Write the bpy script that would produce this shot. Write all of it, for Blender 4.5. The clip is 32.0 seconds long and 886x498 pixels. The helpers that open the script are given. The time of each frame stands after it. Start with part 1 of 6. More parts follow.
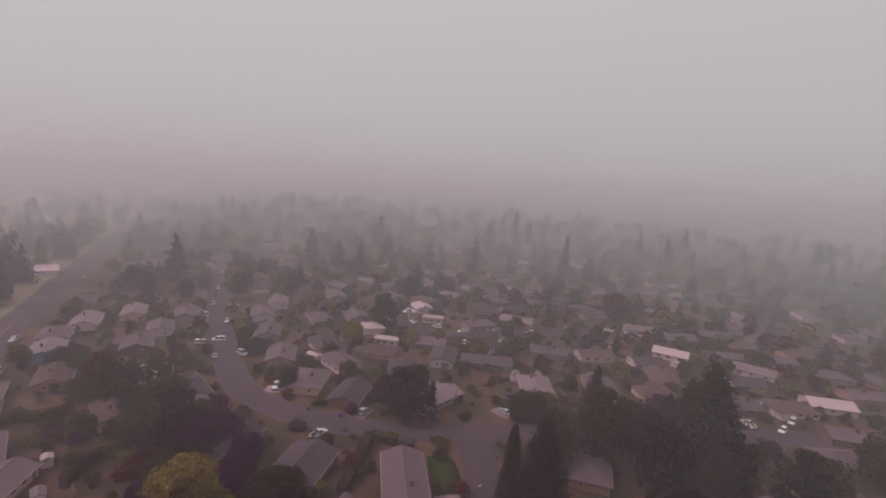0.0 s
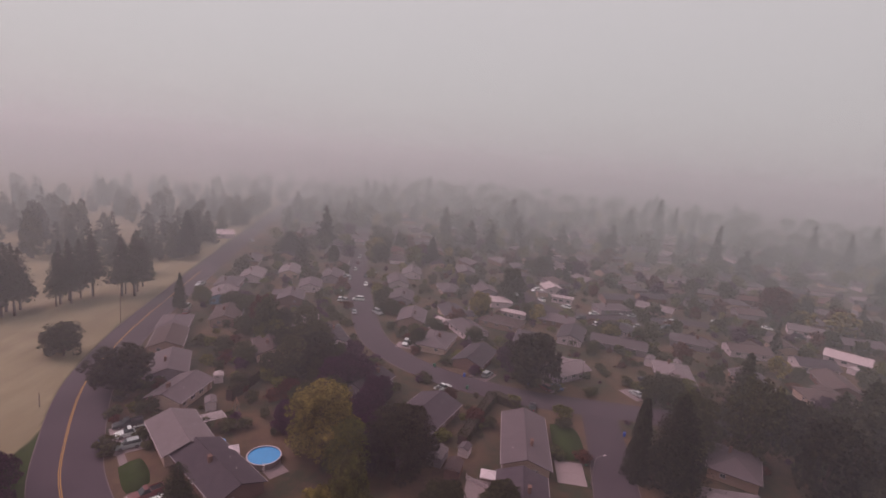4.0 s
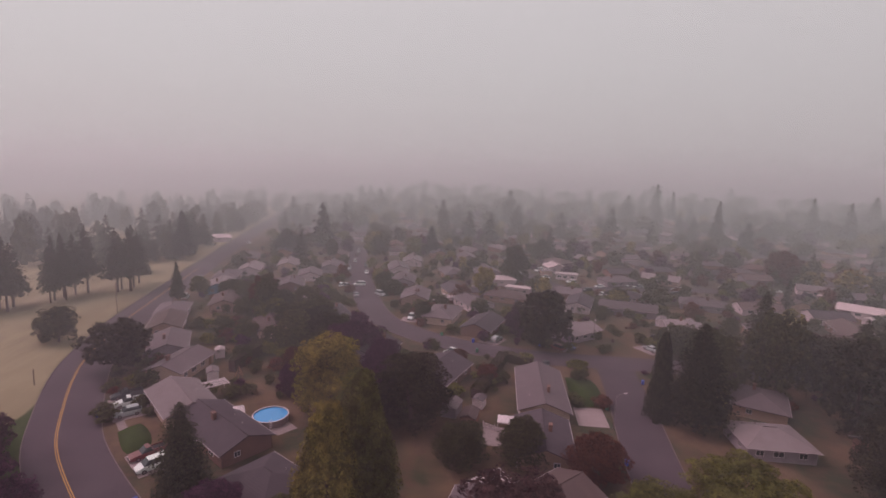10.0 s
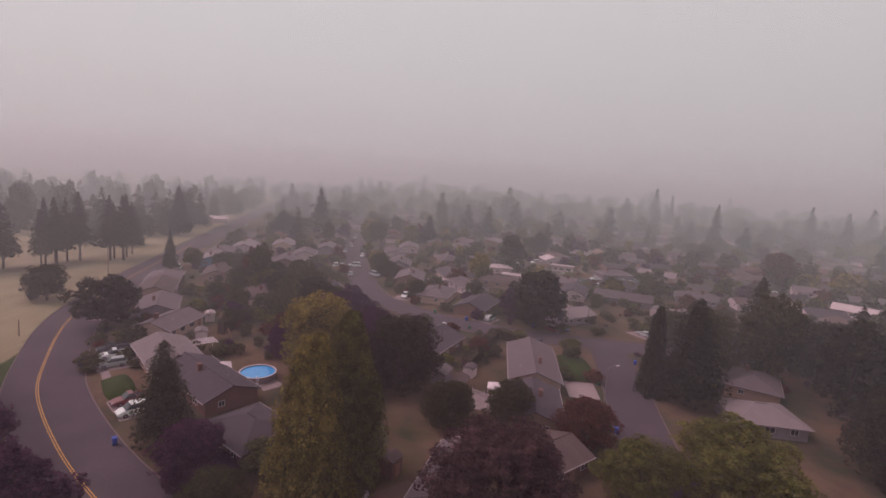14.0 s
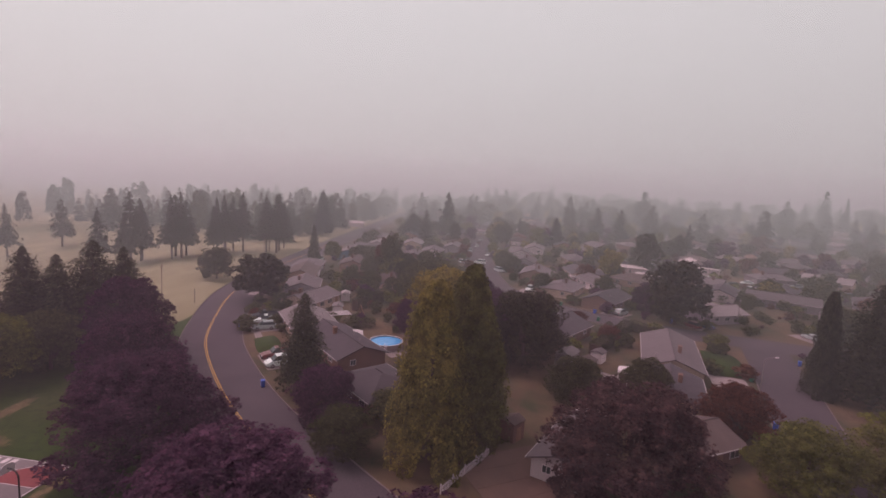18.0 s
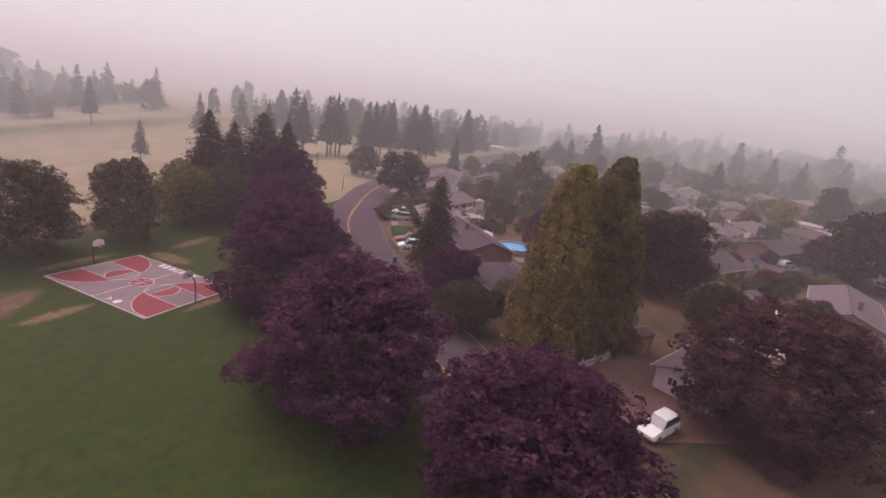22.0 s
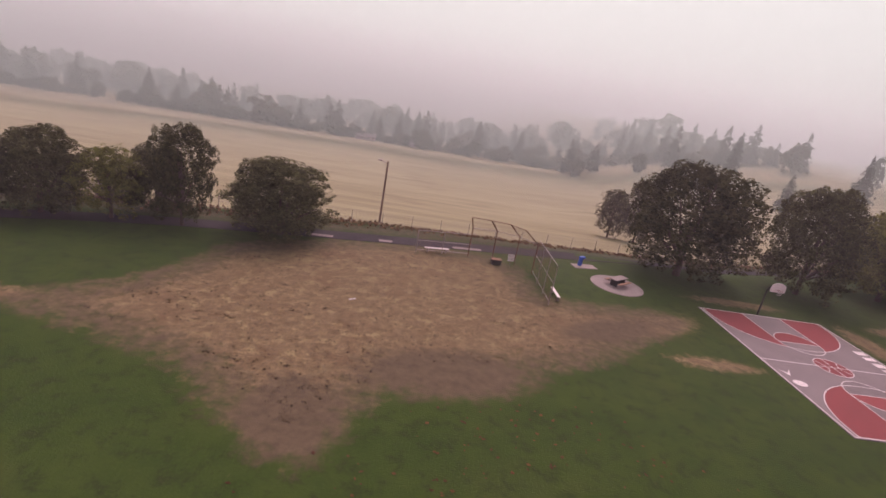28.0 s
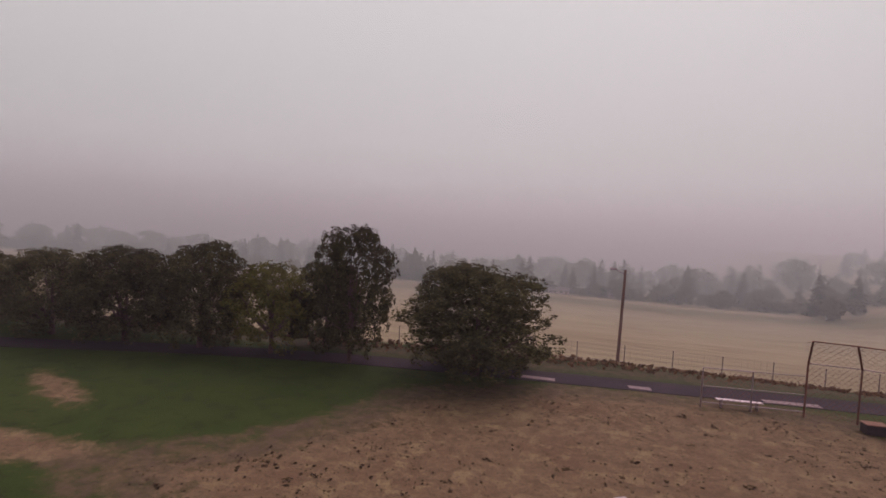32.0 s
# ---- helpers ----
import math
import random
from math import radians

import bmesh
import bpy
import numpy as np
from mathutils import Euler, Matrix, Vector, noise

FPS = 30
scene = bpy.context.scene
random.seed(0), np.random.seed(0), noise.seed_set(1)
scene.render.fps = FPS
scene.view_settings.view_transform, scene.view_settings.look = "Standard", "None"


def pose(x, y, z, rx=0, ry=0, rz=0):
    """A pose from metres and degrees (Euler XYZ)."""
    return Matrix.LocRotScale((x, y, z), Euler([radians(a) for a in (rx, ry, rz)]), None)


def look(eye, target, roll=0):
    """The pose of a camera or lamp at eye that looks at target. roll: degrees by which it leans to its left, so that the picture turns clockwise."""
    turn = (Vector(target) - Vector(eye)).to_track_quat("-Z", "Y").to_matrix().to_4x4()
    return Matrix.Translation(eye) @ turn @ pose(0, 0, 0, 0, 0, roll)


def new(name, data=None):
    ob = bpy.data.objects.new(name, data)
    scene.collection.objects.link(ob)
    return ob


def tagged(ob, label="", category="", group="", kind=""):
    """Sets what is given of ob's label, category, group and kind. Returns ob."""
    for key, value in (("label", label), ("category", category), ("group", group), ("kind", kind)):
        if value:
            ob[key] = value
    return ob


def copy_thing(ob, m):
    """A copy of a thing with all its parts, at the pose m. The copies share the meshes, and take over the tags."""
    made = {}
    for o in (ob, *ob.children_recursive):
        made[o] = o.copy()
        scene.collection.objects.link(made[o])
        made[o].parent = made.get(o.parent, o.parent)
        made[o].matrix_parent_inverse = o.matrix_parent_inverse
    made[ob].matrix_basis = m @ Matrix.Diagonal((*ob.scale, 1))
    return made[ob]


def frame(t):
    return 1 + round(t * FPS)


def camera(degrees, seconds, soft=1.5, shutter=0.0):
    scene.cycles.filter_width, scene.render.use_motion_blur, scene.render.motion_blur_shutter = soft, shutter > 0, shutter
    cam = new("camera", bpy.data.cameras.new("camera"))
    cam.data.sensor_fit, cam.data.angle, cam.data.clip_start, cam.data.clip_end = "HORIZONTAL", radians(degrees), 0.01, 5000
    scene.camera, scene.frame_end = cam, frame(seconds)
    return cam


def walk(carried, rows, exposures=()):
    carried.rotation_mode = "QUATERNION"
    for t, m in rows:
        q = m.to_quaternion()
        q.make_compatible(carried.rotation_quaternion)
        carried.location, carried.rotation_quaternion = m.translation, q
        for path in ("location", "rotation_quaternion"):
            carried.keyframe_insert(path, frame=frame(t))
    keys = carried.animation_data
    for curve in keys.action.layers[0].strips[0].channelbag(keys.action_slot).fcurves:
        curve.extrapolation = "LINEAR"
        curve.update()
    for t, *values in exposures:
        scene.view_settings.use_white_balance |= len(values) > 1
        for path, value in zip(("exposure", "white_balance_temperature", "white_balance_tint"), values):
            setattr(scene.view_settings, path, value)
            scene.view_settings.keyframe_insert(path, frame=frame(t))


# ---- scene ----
cam = camera(83.4, 32.0, 1.6)
PATH = [
    (0, (-32.14, -63.05, 71.08), (-13.69, -70.23, 68.27), 4.87),
    (0.5, (-32.19, -63.19, 70.24), (-13.76, -70.30, 67.14), 3.79),
    (1, (-32.27, -63.33, 69.34), (-13.90, -70.50, 66.04), 4.43),
    (1.5, (-32.36, -63.50, 68.43), (-13.91, -70.62, 65.47), 3.76),
    (2, (-32.50, -63.68, 67.47), (-14.00, -70.62, 64.41), 4.19),
    (2.5, (-32.68, -63.82, 66.42), (-13.61, -68.90, 63.18), 3.77),
    (3, (-32.78, -63.84, 65.31), (-13.34, -67.16, 62.01), 3.52),
    (3.5, (-32.83, -63.83, 64.15), (-13.21, -65.90, 60.86), 3.48),
    (4, (-32.84, -63.83, 62.87), (-13.28, -65.95, 59.31), 5.31),
    (4.5, (-32.82, -63.82, 61.42), (-13.21, -66.01, 58.16), 4.90),
    (6.5, (-32.31, -63.60, 55.14), (-12.66, -65.71, 52.04), 2.88),
    (7, (-32.19, -63.55, 53.84), (-12.62, -65.85, 50.36), 5.35),
    (7.5, (-32.03, -63.52, 52.71), (-12.35, -65.64, 49.85), 2.35),
    (8, (-31.92, -63.50, 51.73), (-12.24, -65.86, 49.01), 6.70),
    (8.5, (-31.82, -63.52, 50.85), (-12.11, -65.76, 48.37), 3.20),
    (9, (-31.78, -63.53, 50.04), (-12.10, -65.73, 47.28), 4.13),
    (9.5, (-31.82, -63.62, 49.13), (-12.16, -65.90, 46.23), 4.36),
    (10, (-31.93, -63.75, 48.19), (-12.28, -65.93, 45.15), 1.93),
    (10.5, (-31.97, -63.85, 47.31), (-12.32, -66.29, 44.49), 5.35),
    (11, (-31.96, -63.93, 46.43), (-12.31, -66.61, 43.83), 6.00),
    (11.5, (-31.98, -64.03, 45.49), (-12.28, -66.50, 43.07), 4.94),
    (12, (-32.04, -64.12, 44.52), (-12.30, -66.45, 42.23), 4.57),
    (12.5, (-32.10, -64.19, 43.58), (-12.44, -66.43, 40.62), 3.68),
    (13, (-32.14, -64.24, 42.59), (-12.51, -66.48, 39.49), 4.07),
    (13.5, (-32.14, -64.32, 41.55), (-12.50, -66.62, 38.55), 4.82),
    (15.5, (-32.06, -64.60, 37.34), (-12.33, -66.82, 34.88), 2.49),
    (16, (-32.09, -64.71, 36.32), (-12.41, -66.95, 33.55), 4.05),
    (16.5, (-32.16, -64.82, 35.35), (-12.44, -66.62, 32.60), 4.02),
    (17, (-32.23, -64.95, 34.45), (-12.38, -65.22, 32.02), 2.33),
    (17.5, (-32.30, -65.07, 33.58), (-12.52, -63.96, 30.85), 4.55),
    (18, (-32.31, -65.11, 32.65), (-12.67, -62.36, 30.04), 3.20),
    (18.5, (-32.24, -65.13, 31.69), (-12.87, -60.98, 28.93), 4.28),
    (19, (-32.22, -65.10, 30.68), (-13.07, -60.05, 27.95), 2.97),
    (19.5, (-32.26, -65.09, 29.74), (-13.35, -59.38, 26.61), 5.66),
    (20, (-32.21, -65.09, 28.85), (-13.53, -58.62, 25.83), 4.04),
    (20.5, (-32.17, -65.15, 27.96), (-13.54, -58.48, 25.08), 2.66),
    (21, (-32.10, -65.16, 27.18), (-13.48, -58.39, 24.47), 2.41),
    (21.5, (-31.96, -65.08, 26.47), (-13.61, -58.59, 21.87), 4.65),
    (22, (-31.70, -65.01, 25.71), (-13.95, -57.66, 20.16), 8.16),
    (22.5, (-31.20, -64.75, 24.93), (-14.23, -55.89, 19.14), 9.07),
    (23, (-30.57, -64.00, 24.22), (-14.53, -53.47, 18.58), 11.10),
    (23.5, (-29.92, -62.80, 23.48), (-15.05, -50.59, 18.01), 11.24),
    (24, (-29.30, -61.22, 22.60), (-15.63, -47.69, 17.15), 12.06),
    (24.5, (-28.75, -59.36, 21.70), (-16.44, -44.75, 15.78), 13.52),
    (25, (-28.25, -57.25, 20.77), (-17.47, -41.53, 14.72), 13.03),
    (25.5, (-27.85, -55.00, 19.80), (-18.67, -38.31, 13.70), 13.26),
    (26, (-27.55, -52.67, 18.77), (-20.22, -34.90, 13.28), 11.07),
    (26.5, (-27.44, -50.20, 17.83), (-22.11, -31.76, 12.22), 10.48),
    (28.5, (-27.84, -40.05, 14.72), (-26.94, -21.12, 8.31), 8.86),
    (29, (-28.36, -37.73, 13.85), (-28.27, -18.54, 8.22), 7.06),
    (29.5, (-29.04, -35.61, 12.94), (-29.55, -16.22, 8.06), 6.00),
    (30, (-29.73, -33.67, 12.02), (-30.56, -14.28, 7.21), 5.70),
    (30.5, (-30.34, -31.87, 11.18), (-31.77, -12.27, 7.44), 2.17),
    (31, (-30.82, -30.28, 10.42), (-32.94, -10.58, 7.72), -0.99),
    (31.5, (-31.15, -29.08, 9.69), (-35.50, -9.64, 7.98), -2.27),
    (32, (-31.36, -28.11, 9.03), (-37.76, -9.19, 8.15), 3.20),
]
EXPOSURES = [(0, -0.20, 6600, 23), (4, -0.12, 6600, 23), (10, -0.06, 6600, 23), (16, 0.02, 6600, 23), (19, 0.12, 6600, 22), (21, 0.20, 6600, 21.5), (22.5, 0.60, 6600, 21.5), (26, 0.56, 6600, 19), (29, 0.42, 6650, 16), (31, 0.0, 6600, 19), (32, -0.14, 6550, 20)]

walk(cam, [(t, look(eye, target, roll)) for t, eye, target, roll in PATH], EXPOSURES)

# ---- sky and light: dense wildfire smoke, a veiled sun ----
world = bpy.data.worlds.new("world")
scene.world = world
world.use_nodes = True
wn, wl = world.node_tree.nodes, world.node_tree.links
wn.clear()
sky = wn.new("ShaderNodeTexSky")
sky.sky_type = "NISHITA"
sky.sun_disc = False
sky.sun_elevation, sky.sun_rotation = radians(51), radians(13)
sky.dust_density, sky.air_density = 6.0, 1.0
smoke = wn.new("ShaderNodeValToRGB")
smoke.color_ramp.elements[0].position, smoke.color_ramp.elements[0].color = 0.5, (0.475, 0.487, 0.465, 1)
smoke.color_ramp.elements[1].position, smoke.color_ramp.elements[1].color = 0.72, (0.61, 0.617, 0.60, 1)
zenith = smoke.color_ramp.elements.new(1.0)
zenith.color = (0.53, 0.535, 0.525, 1)
co, sep = wn.new("ShaderNodeTexCoord"), wn.new("ShaderNodeSeparateXYZ")
half = wn.new("ShaderNodeMath")
half.operation = "MULTIPLY_ADD"
half.inputs[1].default_value, half.inputs[2].default_value = 0.5, 0.5
wl.new(co.outputs["Generated"], sep.inputs[0])
wl.new(sep.outputs[2], half.inputs[0])
wl.new(half.outputs[0], smoke.inputs[0])
bg_sky, bg_smoke, both, out = wn.new("ShaderNodeBackground"), wn.new("ShaderNodeBackground"), wn.new("ShaderNodeAddShader"), wn.new("ShaderNodeOutputWorld")
bg_sky.inputs[1].default_value = 0.006
bg_smoke.inputs[1].default_value = 1.0
wl.new(sky.outputs[0], bg_sky.inputs[0])
# the smoke glows a little more on the sun's side
side = wn.new("ShaderNodeVectorMath")
side.operation = "DOT_PRODUCT"
side.inputs[1].default_value = (-0.35, 0.93, 0.0)
wl.new(co.outputs["Generated"], side.inputs[0])
gain = wn.new("ShaderNodeMath")
gain.operation = "MULTIPLY_ADD"
gain.inputs[1].default_value, gain.inputs[2].default_value = 0.07, 1.05
wl.new(side.outputs["Value"], gain.inputs[0])
lit = wn.new("ShaderNodeVectorMath")
lit.operation = "SCALE"
wl.new(smoke.outputs[0], lit.inputs[0])
wl.new(gain.outputs[0], lit.inputs["Scale"])
wl.new(lit.outputs[0], bg_smoke.inputs[0])
wl.new(bg_sky.outputs[0], both.inputs[0])
wl.new(bg_smoke.outputs[0], both.inputs[1])
wl.new(both.outputs[0], out.inputs[0])
sun = new("sun", bpy.data.lights.new("sun", "SUN"))
sun.data.energy, sun.data.angle, sun.data.color = 2.2, radians(40), (1.0, 0.79, 0.82)
sun.matrix_world = look((0, 0, 100), (-9, -38, 52))

# ---- helpers ----
def mat(name, rough=0.9, metal=0.0, spec=0.3):
    m = bpy.data.materials.new(name)
    m.use_nodes = True
    b = m.node_tree.nodes["Principled BSDF"]
    b.inputs["Roughness"].default_value, b.inputs["Metallic"].default_value = rough, metal
    b.inputs["Specular IOR Level"].default_value = spec
    return m, m.node_tree.nodes, m.node_tree.links, b


def node(n, kind, **inputs):
    x = n.new(kind)
    for k, v in inputs.items():
        x.inputs[k.replace("_", " ")].default_value = v
    return x


def mix(n, l, fac, a, b, blend="MIX"):
    """A colour mix; fac, a and b are numbers, colours or sockets."""
    x = n.new("ShaderNodeMix")
    x.data_type, x.blend_type = "RGBA", blend
    for i, v in ((0, fac), (6, a), (7, b)):
        if hasattr(v, "is_output"):
            l.new(v, x.inputs[i])
        else:
            x.inputs[i].default_value = v if i == 0 else (*v, 1)
    return x.outputs[2]


def ramp(n, l, src, lo, hi):
    x = n.new("ShaderNodeMapRange")
    x.inputs[1].default_value, x.inputs[2].default_value = lo, hi
    l.new(src, x.inputs[0])
    return x.outputs[0]


def noisy(n, l, scale, detail=4.0, coord="Object", rough=0.6):
    c = n.new("ShaderNodeTexCoord")
    x = node(n, "ShaderNodeTexNoise", Scale=scale, Detail=detail, Roughness=rough)
    l.new(c.outputs[coord], x.inputs["Vector"])
    return x.outputs[0]


def bump(n, l, b, src, strength=0.4, dist=0.05):
    x = node(n, "ShaderNodeBump", Strength=strength, Distance=dist)
    l.new(src, x.inputs["Height"])
    l.new(x.outputs[0], b.inputs["Normal"])


def light_tinted(c):
    """Paints the warm, pinkish cast of the light into a surface's base colour."""
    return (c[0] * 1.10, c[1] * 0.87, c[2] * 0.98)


def plain(name, c1, c2, scale=3.0, rough=0.85, metal=0.0, fine=30.0, bumps=0.2, spread=0.12):
    """Two-tone surface with broad stains, fine grain and a shade of its own for each object."""
    m, n, l, b = mat(name, rough, metal, 0.3 if rough < 0.8 else 0.1)
    col = mix(n, l, ramp(n, l, noisy(n, l, scale), 0.3, 0.7), light_tinted(c1), light_tinted(c2))
    g = ramp(n, l, noisy(n, l, fine, 2.0), 0.25, 0.75)
    col = mix(n, l, 0.35, col, mix(n, l, g, (0.25, 0.25, 0.25), (0.9, 0.9, 0.9)), "OVERLAY")
    info = n.new("ShaderNodeObjectInfo")
    v = node(n, "ShaderNodeHueSaturation")
    x = n.new("ShaderNodeMapRange")
    x.inputs[3].default_value, x.inputs[4].default_value = 1 - spread, 1 + spread
    l.new(info.outputs["Random"], x.inputs[0])
    l.new(x.outputs[0], v.inputs["Value"])
    l.new(col, v.inputs["Color"])
    l.new(v.outputs[0], b.inputs["Base Color"])
    if bumps:
        bump(n, l, b, g, bumps, 0.03)
    return m


def leafy(name, c1, c2, c3):
    """Foliage: tone varies by leaf, broad clump and tree; painted clumps imitate light and shade."""
    m, n, l, b = mat(name, 0.95, 0, 0.03)
    geo, info = n.new("ShaderNodeNewGeometry"), n.new("ShaderNodeObjectInfo")
    c1, c2, c3 = light_tinted(c1), light_tinted(c2), light_tinted(c3)
    col = mix(n, l, geo.outputs["Random Per Island"], c1, c2)
    col = mix(n, l, ramp(n, l, noisy(n, l, 0.35, 3.0), 0.45, 0.75), col, c3)
    # dark and bright clumps painted in as shaded hollows and lit tips
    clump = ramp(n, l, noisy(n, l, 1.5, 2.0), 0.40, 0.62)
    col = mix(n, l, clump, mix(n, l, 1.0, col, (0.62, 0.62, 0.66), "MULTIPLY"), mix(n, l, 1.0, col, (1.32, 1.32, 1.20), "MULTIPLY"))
    v, x = node(n, "ShaderNodeHueSaturation"), n.new("ShaderNodeMapRange")
    x.inputs[3].default_value, x.inputs[4].default_value = 0.75, 1.25
    l.new(info.outputs["Random"], x.inputs[0])
    l.new(x.outputs[0], v.inputs["Value"])
    l.new(col, v.inputs["Color"])
    l.new(v.outputs[0], b.inputs["Base Color"])
    t = n.new("ShaderNodeBsdfTranslucent")
    l.new(v.outputs[0], t.inputs[0])
    s = node(n, "ShaderNodeMixShader", Fac=0.4)
    l.new(b.outputs[0], s.inputs[1])
    l.new(t.outputs[0], s.inputs[2])
    l.new(s.outputs[0], n["Material Output"].inputs[0])
    return m


def mesh_of(name, verts, faces, material, smooth=False):
    me = bpy.data.meshes.new(name)
    me.from_pydata(verts, [], faces)
    if isinstance(material, (list, tuple)):
        for x in material:
            me.materials.append(x)
    else:
        me.materials.append(material)
    if smooth:
        me.shade_smooth()
    return me


def part(name, bm, material, parent, label=""):
    """Links a bmesh or a ready mesh as one object under a thing or under a part."""
    me = bm
    if isinstance(bm, bmesh.types.BMesh):
        me = bpy.data.meshes.new(name)
        bm.to_mesh(me)
        bm.free()
        me.materials.append(material)
    ob = new(name, me)
    ob.parent = parent
    if label:
        ob["label"] = label
    return ob


def box(bm, x0, x1, y0, y1, z0, z1, bevel=0.0):
    r = bmesh.ops.create_cube(bm, size=1.0)
    for v in r["verts"]:
        v.co = Vector((x0 + (v.co.x + 0.5) * (x1 - x0), y0 + (v.co.y + 0.5) * (y1 - y0), z0 + (v.co.z + 0.5) * (z1 - z0)))
    if bevel:
        es = {e for v in r["verts"] for e in v.link_edges}
        bmesh.ops.bevel(bm, geom=list(es), offset=bevel, segments=1, affect="EDGES", clamp_overlap=True)
    return bm


def boxed(*a):
    return box(bmesh.new(), *a)


def tube(bm, a, b, r0, r1=None, sides=8):
    """A tapered rod from a to b."""
    a, b = Vector(a), Vector(b)
    r1 = r0 if r1 is None else r1
    d = (b - a)
    m = Matrix.Translation((a + b) / 2) @ d.to_track_quat("Z", "Y").to_matrix().to_4x4()
    bmesh.ops.create_cone(bm, cap_ends=True, segments=sides, radius1=r0, radius2=r1, depth=d.length, matrix=m)
    return bm


def empty(name, m, label, category, group=""):
    ob = new(name)
    ob.matrix_basis = m
    ob.empty_display_size = 0.2
    return tagged(ob, label, category, group)


def ground_z(x, y):
    """The park and the homes lie flat; the field falls away to its far side, and the land rises far beyond the homes."""
    d = max(0.0, y - 9 - max(0.0, (x - 10) * 0.35))
    far = math.hypot(x + 29, y + 60)
    rise = min(16.0, max(0.0, far - 330) * 0.045) * min(1.0, max(0.0, (0.15 * far - y - 60) / (0.2 * far + 1)))
    return -42.0 * (1 - math.exp(-d * 0.0042)) * min(1.0, max(0.0, (190 - x) / 130)) + rise

# ---- materials ----
M = {}
M["asphalt"] = plain("asphalt", (0.058, 0.051, 0.055), (0.08, 0.071, 0.075), 0.12, 0.95, 0, 3.0, 0.15)
M["path"] = plain("path_asphalt", (0.030, 0.027, 0.031), (0.045, 0.040, 0.044), 0.3, 0.97, 0, 6.0, 0.15)
M["concrete"] = plain("concrete", (0.20, 0.182, 0.168), (0.26, 0.236, 0.218), 0.8, 0.85, 0, 12.0, 0.1)
M["dirt"] = plain("packed_dirt", (0.10, 0.070, 0.054), (0.14, 0.098, 0.075), 0.25, 0.95, 0, 5.0, 0.3)
M["kerb"] = plain("kerb_concrete", (0.13, 0.115, 0.11), (0.18, 0.16, 0.15), 0.5, 0.9)
M["yellow"] = plain("yellow_paint", (0.55, 0.33, 0.05), (0.45, 0.27, 0.05), 1.5, 0.7)
M["white"] = plain("white_paint", (0.60, 0.58, 0.56), (0.52, 0.50, 0.48), 2.0, 0.6)
M["trim"] = plain("grey_white_trim", (0.31, 0.30, 0.285), (0.25, 0.24, 0.23), 2.0, 0.6)
M["court"] = plain("court_grey", (0.150, 0.139, 0.136), (0.178, 0.166, 0.160), 0.6, 0.8, 0, 14.0, 0.05)
M["court_red"] = plain("court_red", (0.205, 0.058, 0.058), (0.175, 0.052, 0.052), 0.6, 0.8, 0, 14.0, 0.05)
M["steel"] = plain("galvanised_steel", (0.32, 0.31, 0.30), (0.22, 0.21, 0.20), 6.0, 0.5, 0.7)
M["rust"] = plain("rusty_steel", (0.13, 0.075, 0.055), (0.20, 0.11, 0.08), 6.0, 0.8, 0.2)
M["black"] = plain("black_steel", (0.03, 0.028, 0.03), (0.05, 0.045, 0.045), 4.0, 0.6)
M["wood"] = plain("weathered_wood", (0.20, 0.13, 0.085), (0.28, 0.19, 0.13), 2.0, 0.9)
M["pole"] = plain("pole_wood", (0.13, 0.095, 0.075), (0.20, 0.15, 0.12), 1.5, 0.9)
M["trunk"] = plain("bark", (0.065, 0.05, 0.042), (0.11, 0.085, 0.07), 1.5, 0.95, 0, 12.0, 0.6)
M["glass"] = mat("window_glass", 0.06, 0, 0.6)[0]
M["glass"].node_tree.nodes["Principled BSDF"].inputs["Base Color"].default_value = (0.03, 0.033, 0.038, 1)
M["rubber"] = plain("rubber", (0.02, 0.02, 0.02), (0.03, 0.03, 0.03), 5.0, 0.8)
M["blue"] = plain("blue_plastic", (0.03, 0.08, 0.35), (0.035, 0.09, 0.40), 2.0, 0.5)
M["green_bin"] = plain("green_plastic", (0.02, 0.13, 0.07), (0.02, 0.15, 0.08), 2.0, 0.5)
M["tarp"] = plain("blue_tarp", (0.12, 0.35, 0.62), (0.16, 0.42, 0.7), 1.0, 0.5)


def roofing(name, c1, c2):
    """Shingles: courses as fine relief, broad weathering."""
    m, n, l, b = mat(name, 0.92)
    col = mix(n, l, ramp(n, l, noisy(n, l, 0.5), 0.3, 0.7), light_tinted(c1), light_tinted(c2))
    g = noisy(n, l, 9.0, 3.0)
    col = mix(n, l, 0.4, col, mix(n, l, ramp(n, l, g, 0.3, 0.7), (0.3, 0.3, 0.3), (0.8, 0.8, 0.8)), "OVERLAY")
    info, v, x = n.new("ShaderNodeObjectInfo"), node(n, "ShaderNodeHueSaturation"), n.new("ShaderNodeMapRange")
    x.inputs[3].default_value, x.inputs[4].default_value = 0.8, 1.2
    l.new(info.outputs["Random"], x.inputs[0])
    l.new(x.outputs[0], v.inputs["Value"])
    l.new(col, v.inputs["Color"])
    l.new(v.outputs[0], b.inputs["Base Color"])
    c, w = n.new("ShaderNodeTexCoord"), node(n, "ShaderNodeTexWave", Scale=2.2, Distortion=0.6)
    w.bands_direction = "Z"
    l.new(c.outputs["Object"], w.inputs["Vector"])
    bump(n, l, b, w.outputs[0], 0.3, 0.03)
    return m


